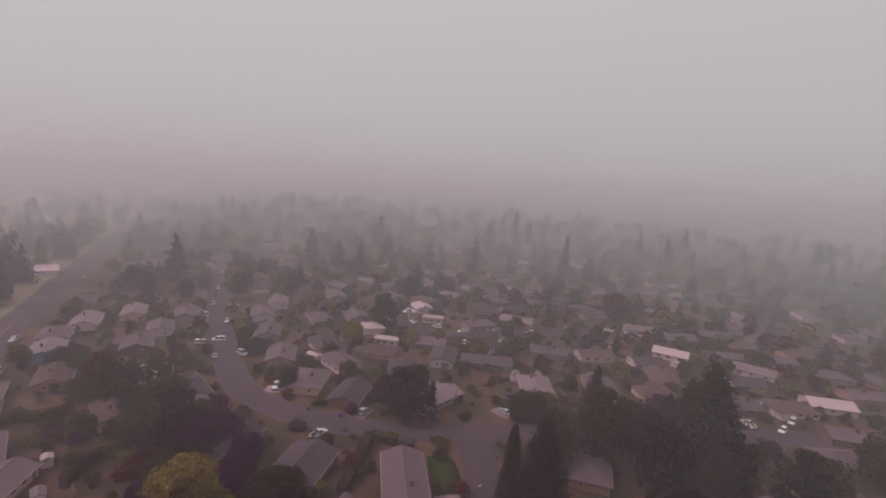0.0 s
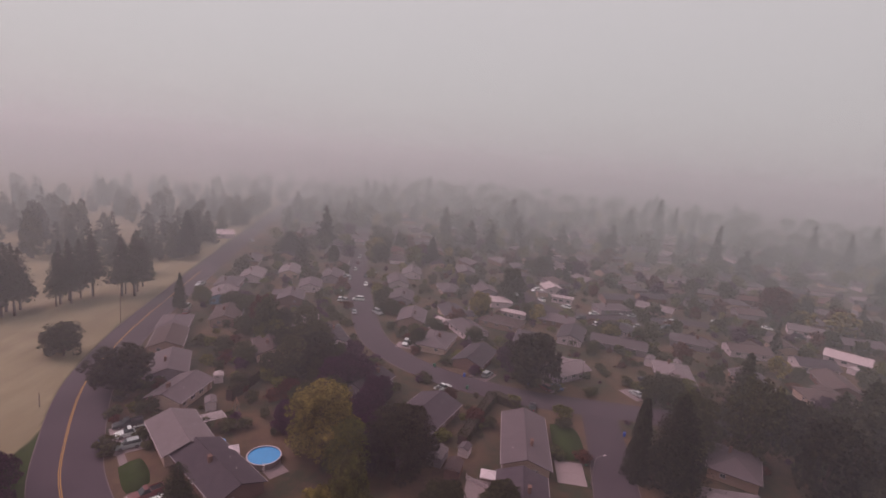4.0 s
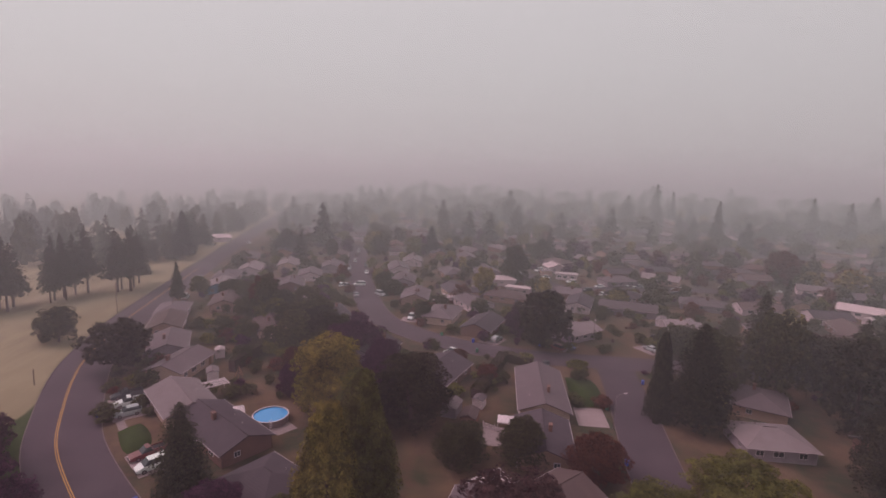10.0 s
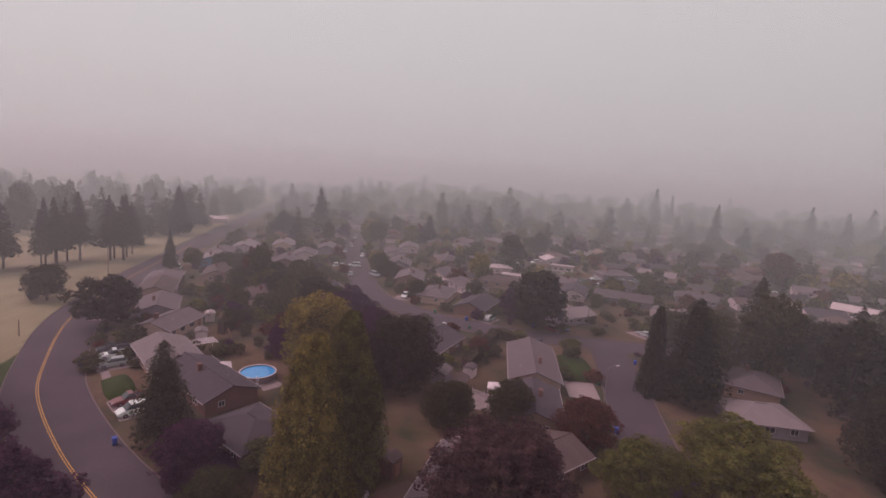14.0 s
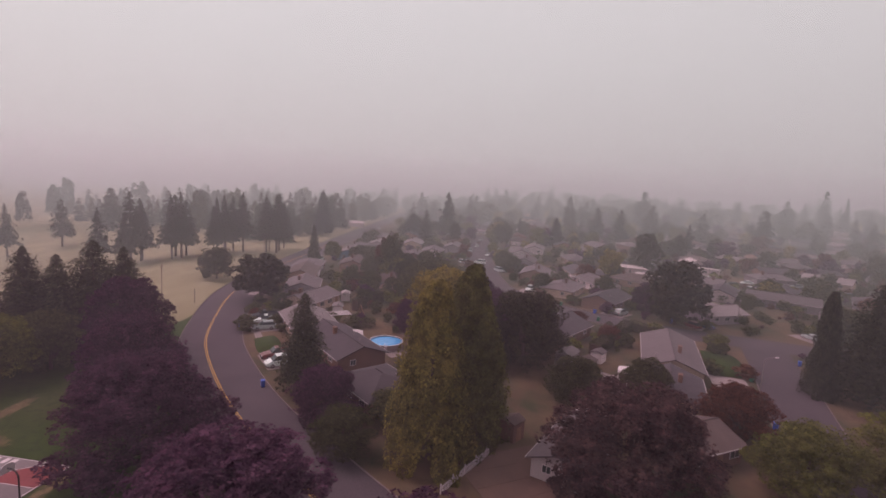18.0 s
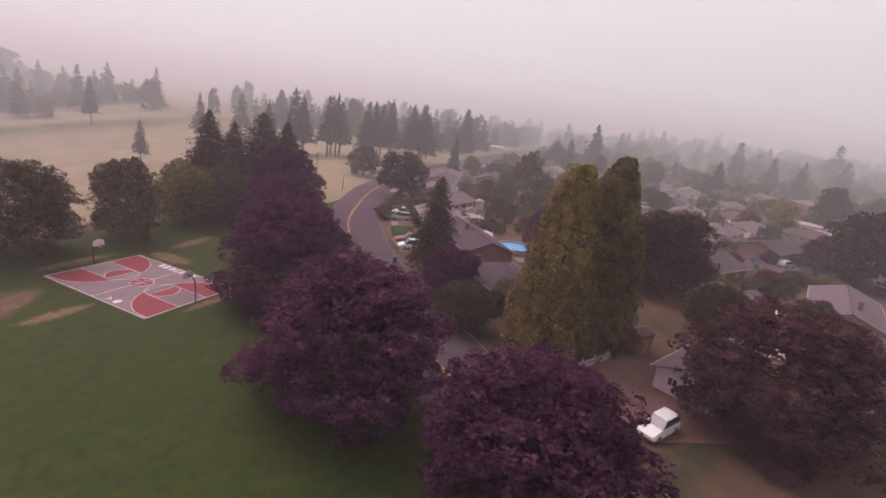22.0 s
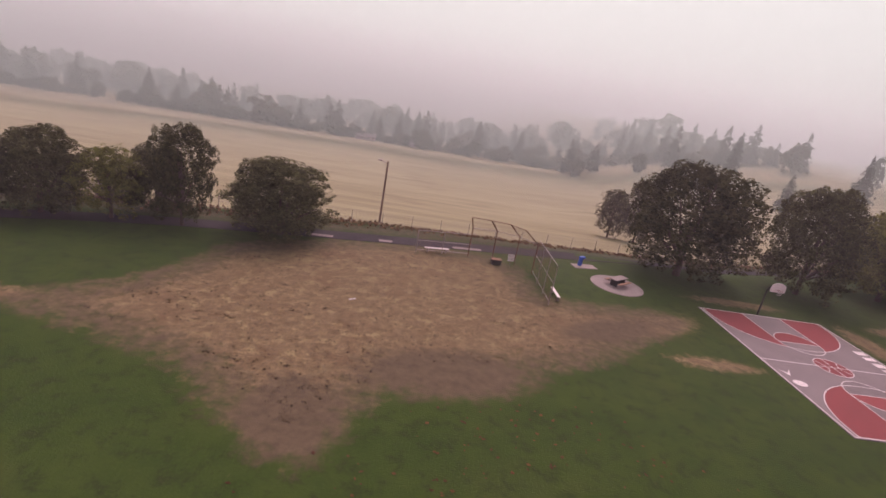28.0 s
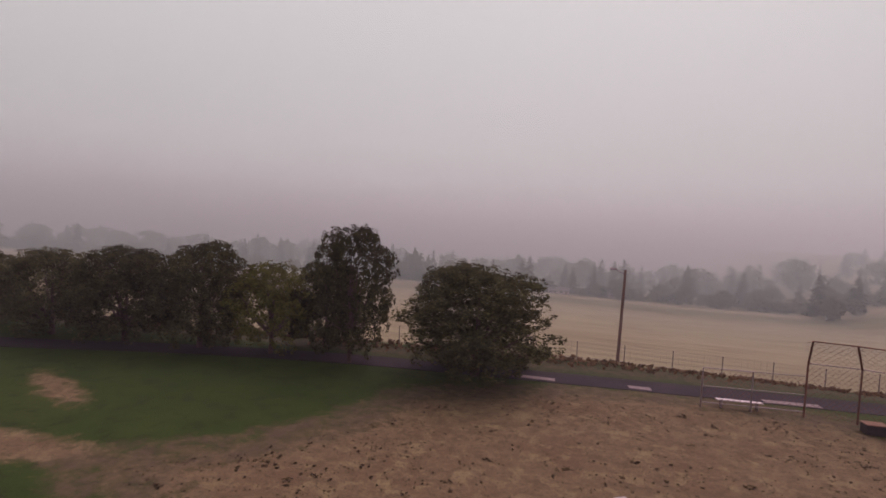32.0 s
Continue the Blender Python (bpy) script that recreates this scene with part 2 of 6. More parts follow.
ROOF = {
    "grey": roofing("grey_shingles", (0.085, 0.076, 0.076), (0.109, 0.098, 0.097)),
    "dark": roofing("dark_shingles", (0.044, 0.038, 0.042), (0.064, 0.056, 0.060)),
    "brown": roofing("brown_shingles", (0.074, 0.057, 0.051), (0.097, 0.076, 0.067)),
    "light": roofing("pale_shingles", (0.139, 0.129, 0.122), (0.175, 0.165, 0.158)),
    "white": roofing("white_roof_coating", (0.375, 0.360, 0.330), (0.450, 0.427, 0.398)),
    "red": roofing("red_brown_shingles", (0.108, 0.060, 0.050), (0.133, 0.076, 0.062)),
}
WALL = {
    "cream": plain("cream_siding", (0.375, 0.323, 0.240), (0.420, 0.367, 0.277), 0.6, 0.8),
    "white": plain("white_siding", (0.464, 0.448, 0.424), (0.512, 0.496, 0.472), 0.6, 0.8),
    "grey": plain("grey_siding", (0.203, 0.195, 0.195), (0.247, 0.240, 0.240), 0.6, 0.8),
    "tan": plain("tan_siding", (0.252, 0.189, 0.133), (0.294, 0.224, 0.161), 0.6, 0.8),
    "blue": plain("light_blue_siding", (0.145, 0.281, 0.374), (0.170, 0.315, 0.408), 0.6, 0.8),
    "brown": plain("brown_siding", (0.143, 0.094, 0.071), (0.180, 0.120, 0.090), 0.6, 0.8),
}
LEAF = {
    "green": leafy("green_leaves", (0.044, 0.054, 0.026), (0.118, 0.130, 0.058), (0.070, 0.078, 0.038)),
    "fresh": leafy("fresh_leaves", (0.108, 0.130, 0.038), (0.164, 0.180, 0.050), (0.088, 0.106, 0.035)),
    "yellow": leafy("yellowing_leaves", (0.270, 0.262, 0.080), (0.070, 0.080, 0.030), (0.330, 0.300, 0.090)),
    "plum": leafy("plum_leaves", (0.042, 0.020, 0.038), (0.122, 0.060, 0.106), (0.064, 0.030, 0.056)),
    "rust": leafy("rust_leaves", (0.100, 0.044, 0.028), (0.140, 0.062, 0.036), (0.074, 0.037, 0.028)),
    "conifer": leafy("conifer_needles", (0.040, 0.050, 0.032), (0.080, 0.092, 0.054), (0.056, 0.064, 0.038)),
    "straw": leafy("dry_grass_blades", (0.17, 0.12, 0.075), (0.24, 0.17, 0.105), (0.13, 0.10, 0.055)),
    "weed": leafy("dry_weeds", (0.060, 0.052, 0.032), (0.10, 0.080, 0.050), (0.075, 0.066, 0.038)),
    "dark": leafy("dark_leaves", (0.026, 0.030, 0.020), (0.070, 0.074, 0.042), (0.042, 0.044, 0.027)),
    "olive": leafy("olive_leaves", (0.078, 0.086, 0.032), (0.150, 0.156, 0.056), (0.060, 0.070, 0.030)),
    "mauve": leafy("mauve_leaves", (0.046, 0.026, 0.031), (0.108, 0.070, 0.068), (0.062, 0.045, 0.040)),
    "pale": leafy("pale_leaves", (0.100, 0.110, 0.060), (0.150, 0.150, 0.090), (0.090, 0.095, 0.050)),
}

# ---- ground ----
INFIELD = [(-48, -15.7), (-44, -12), (-41.8, -7.9), (-40.8, -3.4), (-35.6, -0.3), (-31.8, 1.7), (-26.6, 2.9), (-19.5, 2.8), (-17.2, 0.6), (-16.5, -5.6), (-10.7, -5.9), (-5, -5.6), (-6.4, -7.4), (-11.9, -11.8), (-15, -14.1), (-21.2, -16.5), (-26.9, -18.0), (-29, -21), (-31.5, -24.5), (-34.5, -22.0), (-37, -19.5), (-43, -17)]


def inside_distance(px, py, poly):
    """Signed distance to a polygon, positive inside."""
    p = np.array(poly, float)
    q = np.roll(p, -1, 0)
    best, odd = np.full(px.shape, 1e9), np.zeros(px.shape, bool)
    for (ax, ay), (bx, by) in zip(p, q):
        dx, dy = bx - ax, by - ay
        s = np.clip(((px - ax) * dx + (py - ay) * dy) / (dx * dx + dy * dy), 0, 1)
        best = np.minimum(best, np.hypot(px - ax - s * dx, py - ay - s * dy))
        odd ^= ((ay > py) != (by > py)) & (px < dx * (py - ay) / (dy if abs(dy) > 1e-9 else 1e-9) + ax)
    return np.where(odd, best, -best)


def blob(px, py, x, y, rx, ry, turn=0):
    c, s = math.cos(radians(turn)), math.sin(radians(turn))
    u, v = (px - x) * c + (py - y) * s, -(px - x) * s + (py - y) * c
    return 1 - np.sqrt((u / rx) ** 2 + (v / ry) ** 2)


MAIN_ROAD = [(-28, -205), (-23, -150), (-15, -108), (-7, -80), (0.5, -64), (8, -52.9), (18.1, -40.4), (25.4, -31.8), (34.1, -23.1), (46.3, -12.8), (54.8, -6.9), (68.1, -0.2), (80, 5.2), (91, 9.2), (108, 13.2), (130, 17), (170, 21), (206, 24.5), (280, 31), (600, 55)]
STREET = [(-15, -94), (10, -101), (37, -107.8), (61, -115.4), (84, -122)]
STREET_BEND = [(20, -330), (48, -262), (66, -215), (76, -175), (83, -145), (88, -122), (91, -108), (95.5, -96), (102, -83.5), (114, -70.5), (130, -61), (161, -55), (200, -50.5), (250, -46.5), (420, -40)]
STREET_FAR = [(217, -129), (194, -132), (178, -138), (172, -150), (171, -173), (171, -200), (162, -235)]


def curve_points(pts, step=3.0):
    """A smooth line through the points."""
    p = [Vector((*a, 0)) for a in pts]
    out = []
    for i in range(len(p) - 1):
        a, b, c, d = p[max(i - 1, 0)], p[i], p[i + 1], p[min(i + 2, len(p) - 1)]
        n = max(2, int((c - b).length / step))
        m0, m1 = (c - a) / 2, (d - b) / 2
        if (b - a).length > 0 and i > 0:
            m0 = (c - a) * ((c - b).length / ((c - b).length + (b - a).length))
        if i < len(p) - 2:
            m1 = (d - b) * ((c - b).length / ((c - b).length + (d - c).length))
        for k in range(n):
            t = k / n
            out.append((2 * t**3 - 3 * t**2 + 1) * b + (t**3 - 2 * t**2 + t) * m0 + (-2 * t**3 + 3 * t**2) * c + (t**3 - t**2) * m1)
    return out + [p[-1]]


def ribbon(name, pts, left, right, z0, z1, material, step=3.0):
    """A strip along a line from left to right of it, with sides of its own when z1 > z0."""
    line = curve_points(pts, step)
    verts, faces = [], []
    for i, p in enumerate(line):
        d = (line[min(i + 1, len(line) - 1)] - line[max(i - 1, 0)]).normalized()
        nrm = Vector((d.y, -d.x, 0))
        for s in (left, right):
            q = p + nrm * s
            g = ground_z(q.x, q.y)
            verts += [(q.x, q.y, g + z0), (q.x, q.y, g + z1)]
    for i in range(len(line) - 1):
        a, b = 4 * i, 4 * i + 4
        faces += [(a + 1, a + 3, b + 3, b + 1), (a, a + 1, b + 1, b), (a + 3, a + 2, b + 2, b + 3)]
    return new(name, mesh_of(name, verts, faces, material))


def steps(bounds):
    out = []
    for a, b, s in bounds:
        out += list(np.arange(a, b, s))
    return np.array(out + [bounds[-1][1]])


gx = steps([(-2600, -400, 200), (-400, -120, 20), (-120, 45, 0.75), (45, 130, 4), (130, 700, 20), (700, 3000, 200)])
gy = steps([(-2600, -500, 200), (-500, -80, 14), (-80, 22, 0.75), (22, 60, 2.5), (60, 120, 6), (120, 500, 15), (500, 2600, 200)])
GX, GY = np.meshgrid(gx, gy)
rim = inside_distance(GX, GY, INFIELD)
dry = np.clip(0.5 + rim / 5.0, 0, 1)
soil = np.clip(1 - np.abs(rim + 0.2) / 2.2, 0, 0.55)
for x, y, rx, ry, turn in ((-24, -18, 8, 3.6, 10), (-31.5, -23, 3.5, 4.5, 20), (-11, -9.5, 6.5, 2.4, 25)):
    soil = np.maximum(soil, np.clip(blob(GX, GY, x, y, rx, ry, turn) * 1.6, 0, 0.9))
for x, y, rx, ry, turn in ((-53, -16, 8, 1.6, 8), (-7, -7.5, 7, 2.4, 25), (-4.5, -12.6, 5.0, 1.2, 0), (14, -5.5, 2.0, 5, 0), (5, 0.4, 7, 1.3, 0), (-57, -11, 5, 1.1, -20), (-80, -8, 9, 2.0, 0), (8, -20.7, 6, 1.0, 0), (21, -1.5, 6, 1.4, 8)):
    dry = np.maximum(dry, np.clip(blob(GX, GY, x, y, rx, ry, turn) * 1.5, 0, 0.85))
line_y = 14.5 + 0.19 * np.clip(GX, -90, 60)

main = curve_points(MAIN_ROAD, 4)
mx, my = np.array([p.x for p in main]), np.array([p.y for p in main])
edge = np.interp(GX, mx[10:], my[10:])
field = np.clip((GY - np.where(GX > 56, np.minimum(line_y + 30, np.maximum(edge + 4.5, 4)), line_y)) / 1.5, 0, 1)
yard = np.where(GX > -16, np.clip((edge - GY) / 4, 0, 1), np.clip((-85 - GY) / 4, 0, 1))
weed = np.clip(1 - np.abs(GY - line_y + 1.6) / 2.4, 0, 1) * (GX < 60)
verts = [(float(x), float(y), ground_z(float(x), float(y))) for x, y in zip(GX.ravel(), GY.ravel())]
nx, ny = len(gx), len(gy)
faces = [(j * nx + i, j * nx + i + 1, (j + 1) * nx + i + 1, (j + 1) * nx + i) for j in range(ny - 1) for i in range(nx - 1)]
gm, gn, gl, gb = mat("ground", 0.95, 0, 0.15)
ground_mesh = mesh_of("ground", verts, faces, gm, True)
for key, arr in (("dry", dry), ("field", field), ("yard", yard), ("weed", weed), ("soil", soil)):
    at = ground_mesh.attributes.new(key, "FLOAT", "POINT")
    at.data.foreach_set("value", arr.ravel().astype(np.float32))


def attr(n, key):
    a = n.new("ShaderNodeAttribute")
    a.attribute_name = key
    return a.outputs["Fac"]


def soft_mask(n, l, a, rough, amount):
    """A zone's mask with its edge frayed by noise."""
    m1 = n.new("ShaderNodeMath")
    m1.operation = "MULTIPLY_ADD"
    l.new(rough, m1.inputs[0])
    m1.inputs[1].default_value = amount
    l.new(a, m1.inputs[2])
    return ramp(n, l, m1.outputs[0], 0.5 * amount + 0.25, 0.5 * amount + 0.75)


n1, n2, n3, n4 = noisy(gn, gl, 0.06, 5.0), noisy(gn, gl, 0.35, 5.0, rough=0.7), noisy(gn, gl, 1.6, 4.0, rough=0.75), noisy(gn, gl, 7.0, 3.0, rough=0.8)
lawn = mix(gn, gl, ramp(gn, gl, n2, 0.35, 0.7), (0.023, 0.039, 0.006), (0.038, 0.053, 0.009))
lawn = mix(gn, gl, ramp(gn, gl, n1, 0.52, 0.72), lawn, (0.052, 0.054, 0.015))
n5 = noisy(gn, gl, 0.9, 5.0, rough=0.75)
lawn = mix(gn, gl, ramp(gn, gl, n5, 0.5, 0.62), lawn, (0.019, 0.028, 0.006))
lawn = mix(gn, gl, ramp(gn, gl, n4, 0.5, 0.75), lawn, (0.045, 0.060, 0.011))
n6 = noisy(gn, gl, 19.0, 3.0, rough=0.7)
straw = mix(gn, gl, ramp(gn, gl, n3, 0.38, 0.64), (0.120, 0.073, 0.044), (0.185, 0.118, 0.068))
straw = mix(gn, gl, ramp(gn, gl, n2, 0.5, 0.72), straw, (0.125, 0.070, 0.042))
straw = mix(gn, gl, ramp(gn, gl, n5, 0.52, 0.66), straw, (0.225, 0.155, 0.085))
straw = mix(gn, gl, ramp(gn, gl, n4, 0.56, 0.66), straw, (0.085, 0.055, 0.034))
straw = mix(gn, gl, ramp(gn, gl, n6, 0.58, 0.66), straw, (0.055, 0.040, 0.026))
gc = gn.new("ShaderNodeTexCoord")
stretch = gn.new("ShaderNodeMapping")
stretch.inputs["Scale"].default_value = (0.022, 0.12, 1)
stretch.inputs["Rotation"].default_value = (0, 0, radians(4))
gl.new(gc.outputs["Object"], stretch.inputs["Vector"])
rowtex = node(gn, "ShaderNodeTexNoise", Scale=1.0, Detail=5.0, Roughness=0.65)
gl.new(stretch.outputs[0], rowtex.inputs["Vector"])
hay = mix(gn, gl, ramp(gn, gl, rowtex.outputs[0], 0.38, 0.64), (0.195, 0.148, 0.090), (0.290, 0.228, 0.145))
hay = mix(gn, gl, ramp(gn, gl, n1, 0.55, 0.8), hay, (0.150, 0.104, 0.064))
yards = mix(gn, gl, ramp(gn, gl, n1, 0.42, 0.58), (0.125, 0.074, 0.047), (0.034, 0.036, 0.018))
yards = mix(gn, gl, ramp(gn, gl, n2, 0.45, 0.65), yards, (0.085, 0.048, 0.033))
weeds = mix(gn, gl, ramp(gn, gl, n3, 0.4, 0.6), (0.038, 0.04, 0.017), (0.085, 0.058, 0.036))
g = mix(gn, gl, soft_mask(gn, gl, attr(gn, "dry"), n3, 1.5), lawn, straw)
g = mix(gn, gl, soft_mask(gn, gl, attr(gn, "soil"), n5, 1.7), g, mix(gn, gl, ramp(gn, gl, n3, 0.35, 0.7), (0.072, 0.046, 0.032), (0.118, 0.077, 0.050)))
g = mix(gn, gl, attr(gn, "yard"), g, yards)
g = mix(gn, gl, soft_mask(gn, gl, attr(gn, "field"), n3, 0.6), g, hay)
g = mix(gn, gl, soft_mask(gn, gl, attr(gn, "weed"), n2, 1.0), g, weeds)
gl.new(g, gb.inputs["Base Color"])
bump(gn, gl, gb, n4, 0.5, 0.08)
ground = tagged(new("ground", ground_mesh), "lawn, bare dry infield, straw-coloured field and dry yards", "ground", kind="structure")

# ---- roads ----
ROADS = ["road_main", "road_side", "road_bend", "road_far"]
def road(name, pts, left, right, label):
    r = tagged(ribbon(name, pts, left, right, -0.05, 0.03 + 0.004 * ROADS.index(name), M["asphalt"]), label, "road", kind="structure")
    return r


road("road_main", MAIN_ROAD, -4.6, 6.6, "wide grey asphalt road with a double yellow line")
road("road_side", STREET, -4.6, 4.6, "grey asphalt residential street")
road("road_bend", STREET_BEND, -4.8, 4.8, "grey asphalt residential street that bends")
road("road_far", STREET_FAR, -4.6, 4.6, "grey asphalt residential street in haze")
for k, off in enumerate((-0.14, 0.14)):
    tagged(ribbon("centre_line", MAIN_ROAD[:18], off - 0.055, off + 0.055, 0.03, 0.036, M["yellow"]), "yellow painted centre line on the road", "road marking", kind="structure")
for name, pts, offs in (("kerb_main", MAIN_ROAD[3:18], (-4.75, 6.6)), ("kerb_side", STREET[:4], (-4.75, 4.6)), ("kerb_bend", STREET_BEND[7:], (-4.95, 4.8)), ("kerb_bend", STREET_BEND[:5], (-4.95, 4.8))):
    for off in offs:
        tagged(ribbon(name, pts, off, off + 0.15, -0.05, 0.14, M["kerb"]), "worn concrete kerb along the street", "kerb", kind="structure")
tagged(ribbon("park_path", [(-140, -34), (-110, -22), (-85, -12.5), (-67, -6.4), (-59, -3.0), (-48, 0.6), (-36.5, 3.0), (-26.5, 4.9), (-14, 7.1), (0, 10), (20, 14.5), (40, 20), (55, 25)], -1.15, 1.15, -0.03, 0.02, M["path"], 1.5), "dark asphalt footpath through the park", "path", kind="structure")


def lawn_patch(pts, label):
    """A watered front lawn: a low slab of turf with a rounded outline."""
    line = curve_points(pts + pts[:1], 1.5)[:-1]
    cx, cy = sum(p.x for p in line) / len(line), sum(p.y for p in line) / len(line)
    k = len(line)
    verts = [(p.x, p.y, -0.05) for p in line] + [(p.x, p.y, 0.05) for p in line] + [(cx, cy, 0.07)]
    faces = [(i, (i + 1) % k, k + (i + 1) % k, k + i) for i in range(k)] + [(k + i, k + (i + 1) % k, 2 * k) for i in range(k)]
    return tagged(new("lawn_patch", mesh_of("lawn_patch", verts, faces, gm, True)), label, "lawn", kind="structure")


lawn_patch([(78.8, -106.8), (77.0, -112.2), (70, -112.0), (63.5, -109.8), (64.9, -104.6)], "watered green front lawn at a street corner")
lawn_patch([(57, -15.8), (60.2, -18.2), (53, -23.4), (49.8, -21)], "small green lawn beside the main road")

# ---- trees ----
rng = np.random.default_rng(7)


def leaf_quads(c, nrm, size, r):
    """One small bent leaf clump a centre, facing about its normal."""
    n = len(c)
    nrm = nrm + r.normal(0, 0.8, (n, 3))
    nrm /= np.linalg.norm(nrm, axis=1)[:, None]
    u = np.cross(nrm, r.normal(0, 1, (n, 3)))
    u /= np.linalg.norm(u, axis=1)[:, None]
    v = np.cross(nrm, u)
    s = (size * r.uniform(0.6, 1.4, n))[:, None]
    a = r.uniform(0.5, 0.9, n)[:, None]
    vs = np.stack([c + u * s, c + v * s * a - nrm * s * 0.25, c - u * s, c - v * s * a - nrm * s * 0.25], 1).reshape(-1, 3)
    fs = np.arange(4 * n).reshape(-1, 4)
    return vs, fs


def mesh_np(name, vs, fs, material):
    me = bpy.data.meshes.new(name)
    me.from_pydata(vs.tolist(), [], fs.tolist())
    me.materials.append(material)
    return me


def round_crown(seed, h, rad, base, n, leaf, material, loose=0.0):
    """A crown of overlapping leafy lobes with gaps."""
    r = np.random.default_rng(seed)
    lobes = []
    for k in range(64):
        a, t = 2.4 * k + r.uniform(-0.5, 0.5), ((k + 0.5) / 64) ** 0.85
        z = base + (h - base) * (0.10 + 0.80 * t)
        w = math.sqrt(max(0.04, 1 - (abs(t - 0.34) / (0.70 if t > 0.34 else 0.42)) ** 2.2))
        q = rad * w * r.uniform(0.52 - 0.25 * loose, 0.86 + 0.2 * loose)
        lobes.append((q * math.cos(a), q * math.sin(a), z, rad * r.uniform(0.15, 0.30) * (1 - 0.25 * loose)))
    lobes.append((0, 0, base + (h - base) * 0.5, rad * 0.55))
    lobes.append((r.normal(0, 0.1) * rad, r.normal(0, 0.1) * rad, h - rad * 0.33, rad * 0.36))
    # each lobe carries sprays of leaves, with dark hollows between them
    w = np.array([q[3] ** 2 for q in lobes])
    k = max(40, n // 26)
    L = np.array(lobes)[r.choice(len(lobes), k, p=w / w.sum())]
    out = r.normal(0, 1, (k, 3)) + np.array([0, 0, 0.3])
    out /= np.linalg.norm(out, axis=1)[:, None]
    spray = L[:, :3] + out * (L[:, 3] * r.uniform(0.55, 1.0, k))[:, None] * np.array([1, 1, 0.85])
    reach = rad * r.uniform(0.07, 0.13, k) * max(1.0, (900 / k) ** 0.5)
    i = r.integers(0, k, n)
    d = r.normal(0, 1, (n, 3)) * 0.8 + out[i]
    d /= np.linalg.norm(d, axis=1)[:, None]
    c = spray[i] + d * (reach[i] * r.uniform(0.3, 1.0, n) ** 0.4)[:, None] * np.array([1, 1, 0.85])
    c[:, 2] -= 0.25 * reach[i] * r.uniform(0, 1, n)
    c[:, :2] *= rad / np.percentile(np.hypot(c[:, 0], c[:, 1]), 97)
    lo, hi = np.percentile(c[:, 2], (1.5, 99.5))
    c[:, 2] = base + (c[:, 2] - lo) * (h - base) / (hi - lo)
    vs, fs = leaf_quads(c, d + np.array([0, 0, 0.35]), leaf, r)
    return mesh_np("crown", vs, fs, material), lobes


def round_trunk(lobes, h, base, r0, limbs=7):
    bm = bmesh.new()
    tube(bm, (0, 0, -0.2), (0, 0, base * 0.9), r0, r0 * 0.72, 9)
    tube(bm, (0, 0, base * 0.85), (0, 0, h * 0.8), r0 * 0.7, r0 * 0.15, 7)
    for x, y, z, q in lobes[5 :: max(1, 58 // limbs)]:
        tube(bm, (0, 0, base * 0.75 + 0.03 * z), (x * 0.9, y * 0.9, z), r0 * 0.42, r0 * 0.1, 6)
    me = bpy.data.meshes.new("trunk")
    bm.to_mesh(me)
    bm.free()
    me.materials.append(M["trunk"])
    return me


def column_crown(seed, h, rad, base, n, leaf, material):
    """A tall narrow crown: upswept plumes set close round the stem, ragged at the top."""
    r = np.random.default_rng(seed)
    k = max(60, n // 230)
    t = (np.arange(k) + r.uniform(0, 1, k)) / k
    a = 2.4 * np.arange(k) + r.normal(0, 0.4, k)
    w = np.minimum(1.0, 0.80 + 1.6 * t) * (0.16 + 0.84 * np.clip(1.0 - t, 0, 1) ** 0.72)
    q = rad * w * r.uniform(0.58, 1.0, k)
    z = base + (h - base) * (0.02 + 0.93 * t)
    plume = np.stack([q * np.cos(a), q * np.sin(a), z], 1)
    size = rad * r.uniform(0.15, 0.30, k) * (0.5 + 0.5 * w)
    i = r.integers(0, k, n)
    d = r.normal(0, 1, (n, 3))
    d /= np.linalg.norm(d, axis=1)[:, None]
    c = plume[i] + d * (size[i] * r.uniform(0.5, 1.0, n) ** 0.4)[:, None] * np.array([1, 1, 1.9])
    c[:, :2] -= plume[i, :2] * (0.28 * np.clip((c[:, 2] - z[i]) / (1.9 * size[i]), -1, 1))[:, None]
    c[:, 2] = np.clip(c[:, 2], 0.1, h)
    out = np.stack([np.cos(a[i]), np.sin(a[i]), 0.5 + 0 * a[i]], 1)
    vs, fs = leaf_quads(c, d * 0.6 + out, leaf, r)
    return mesh_np("crown", vs, fs, material)


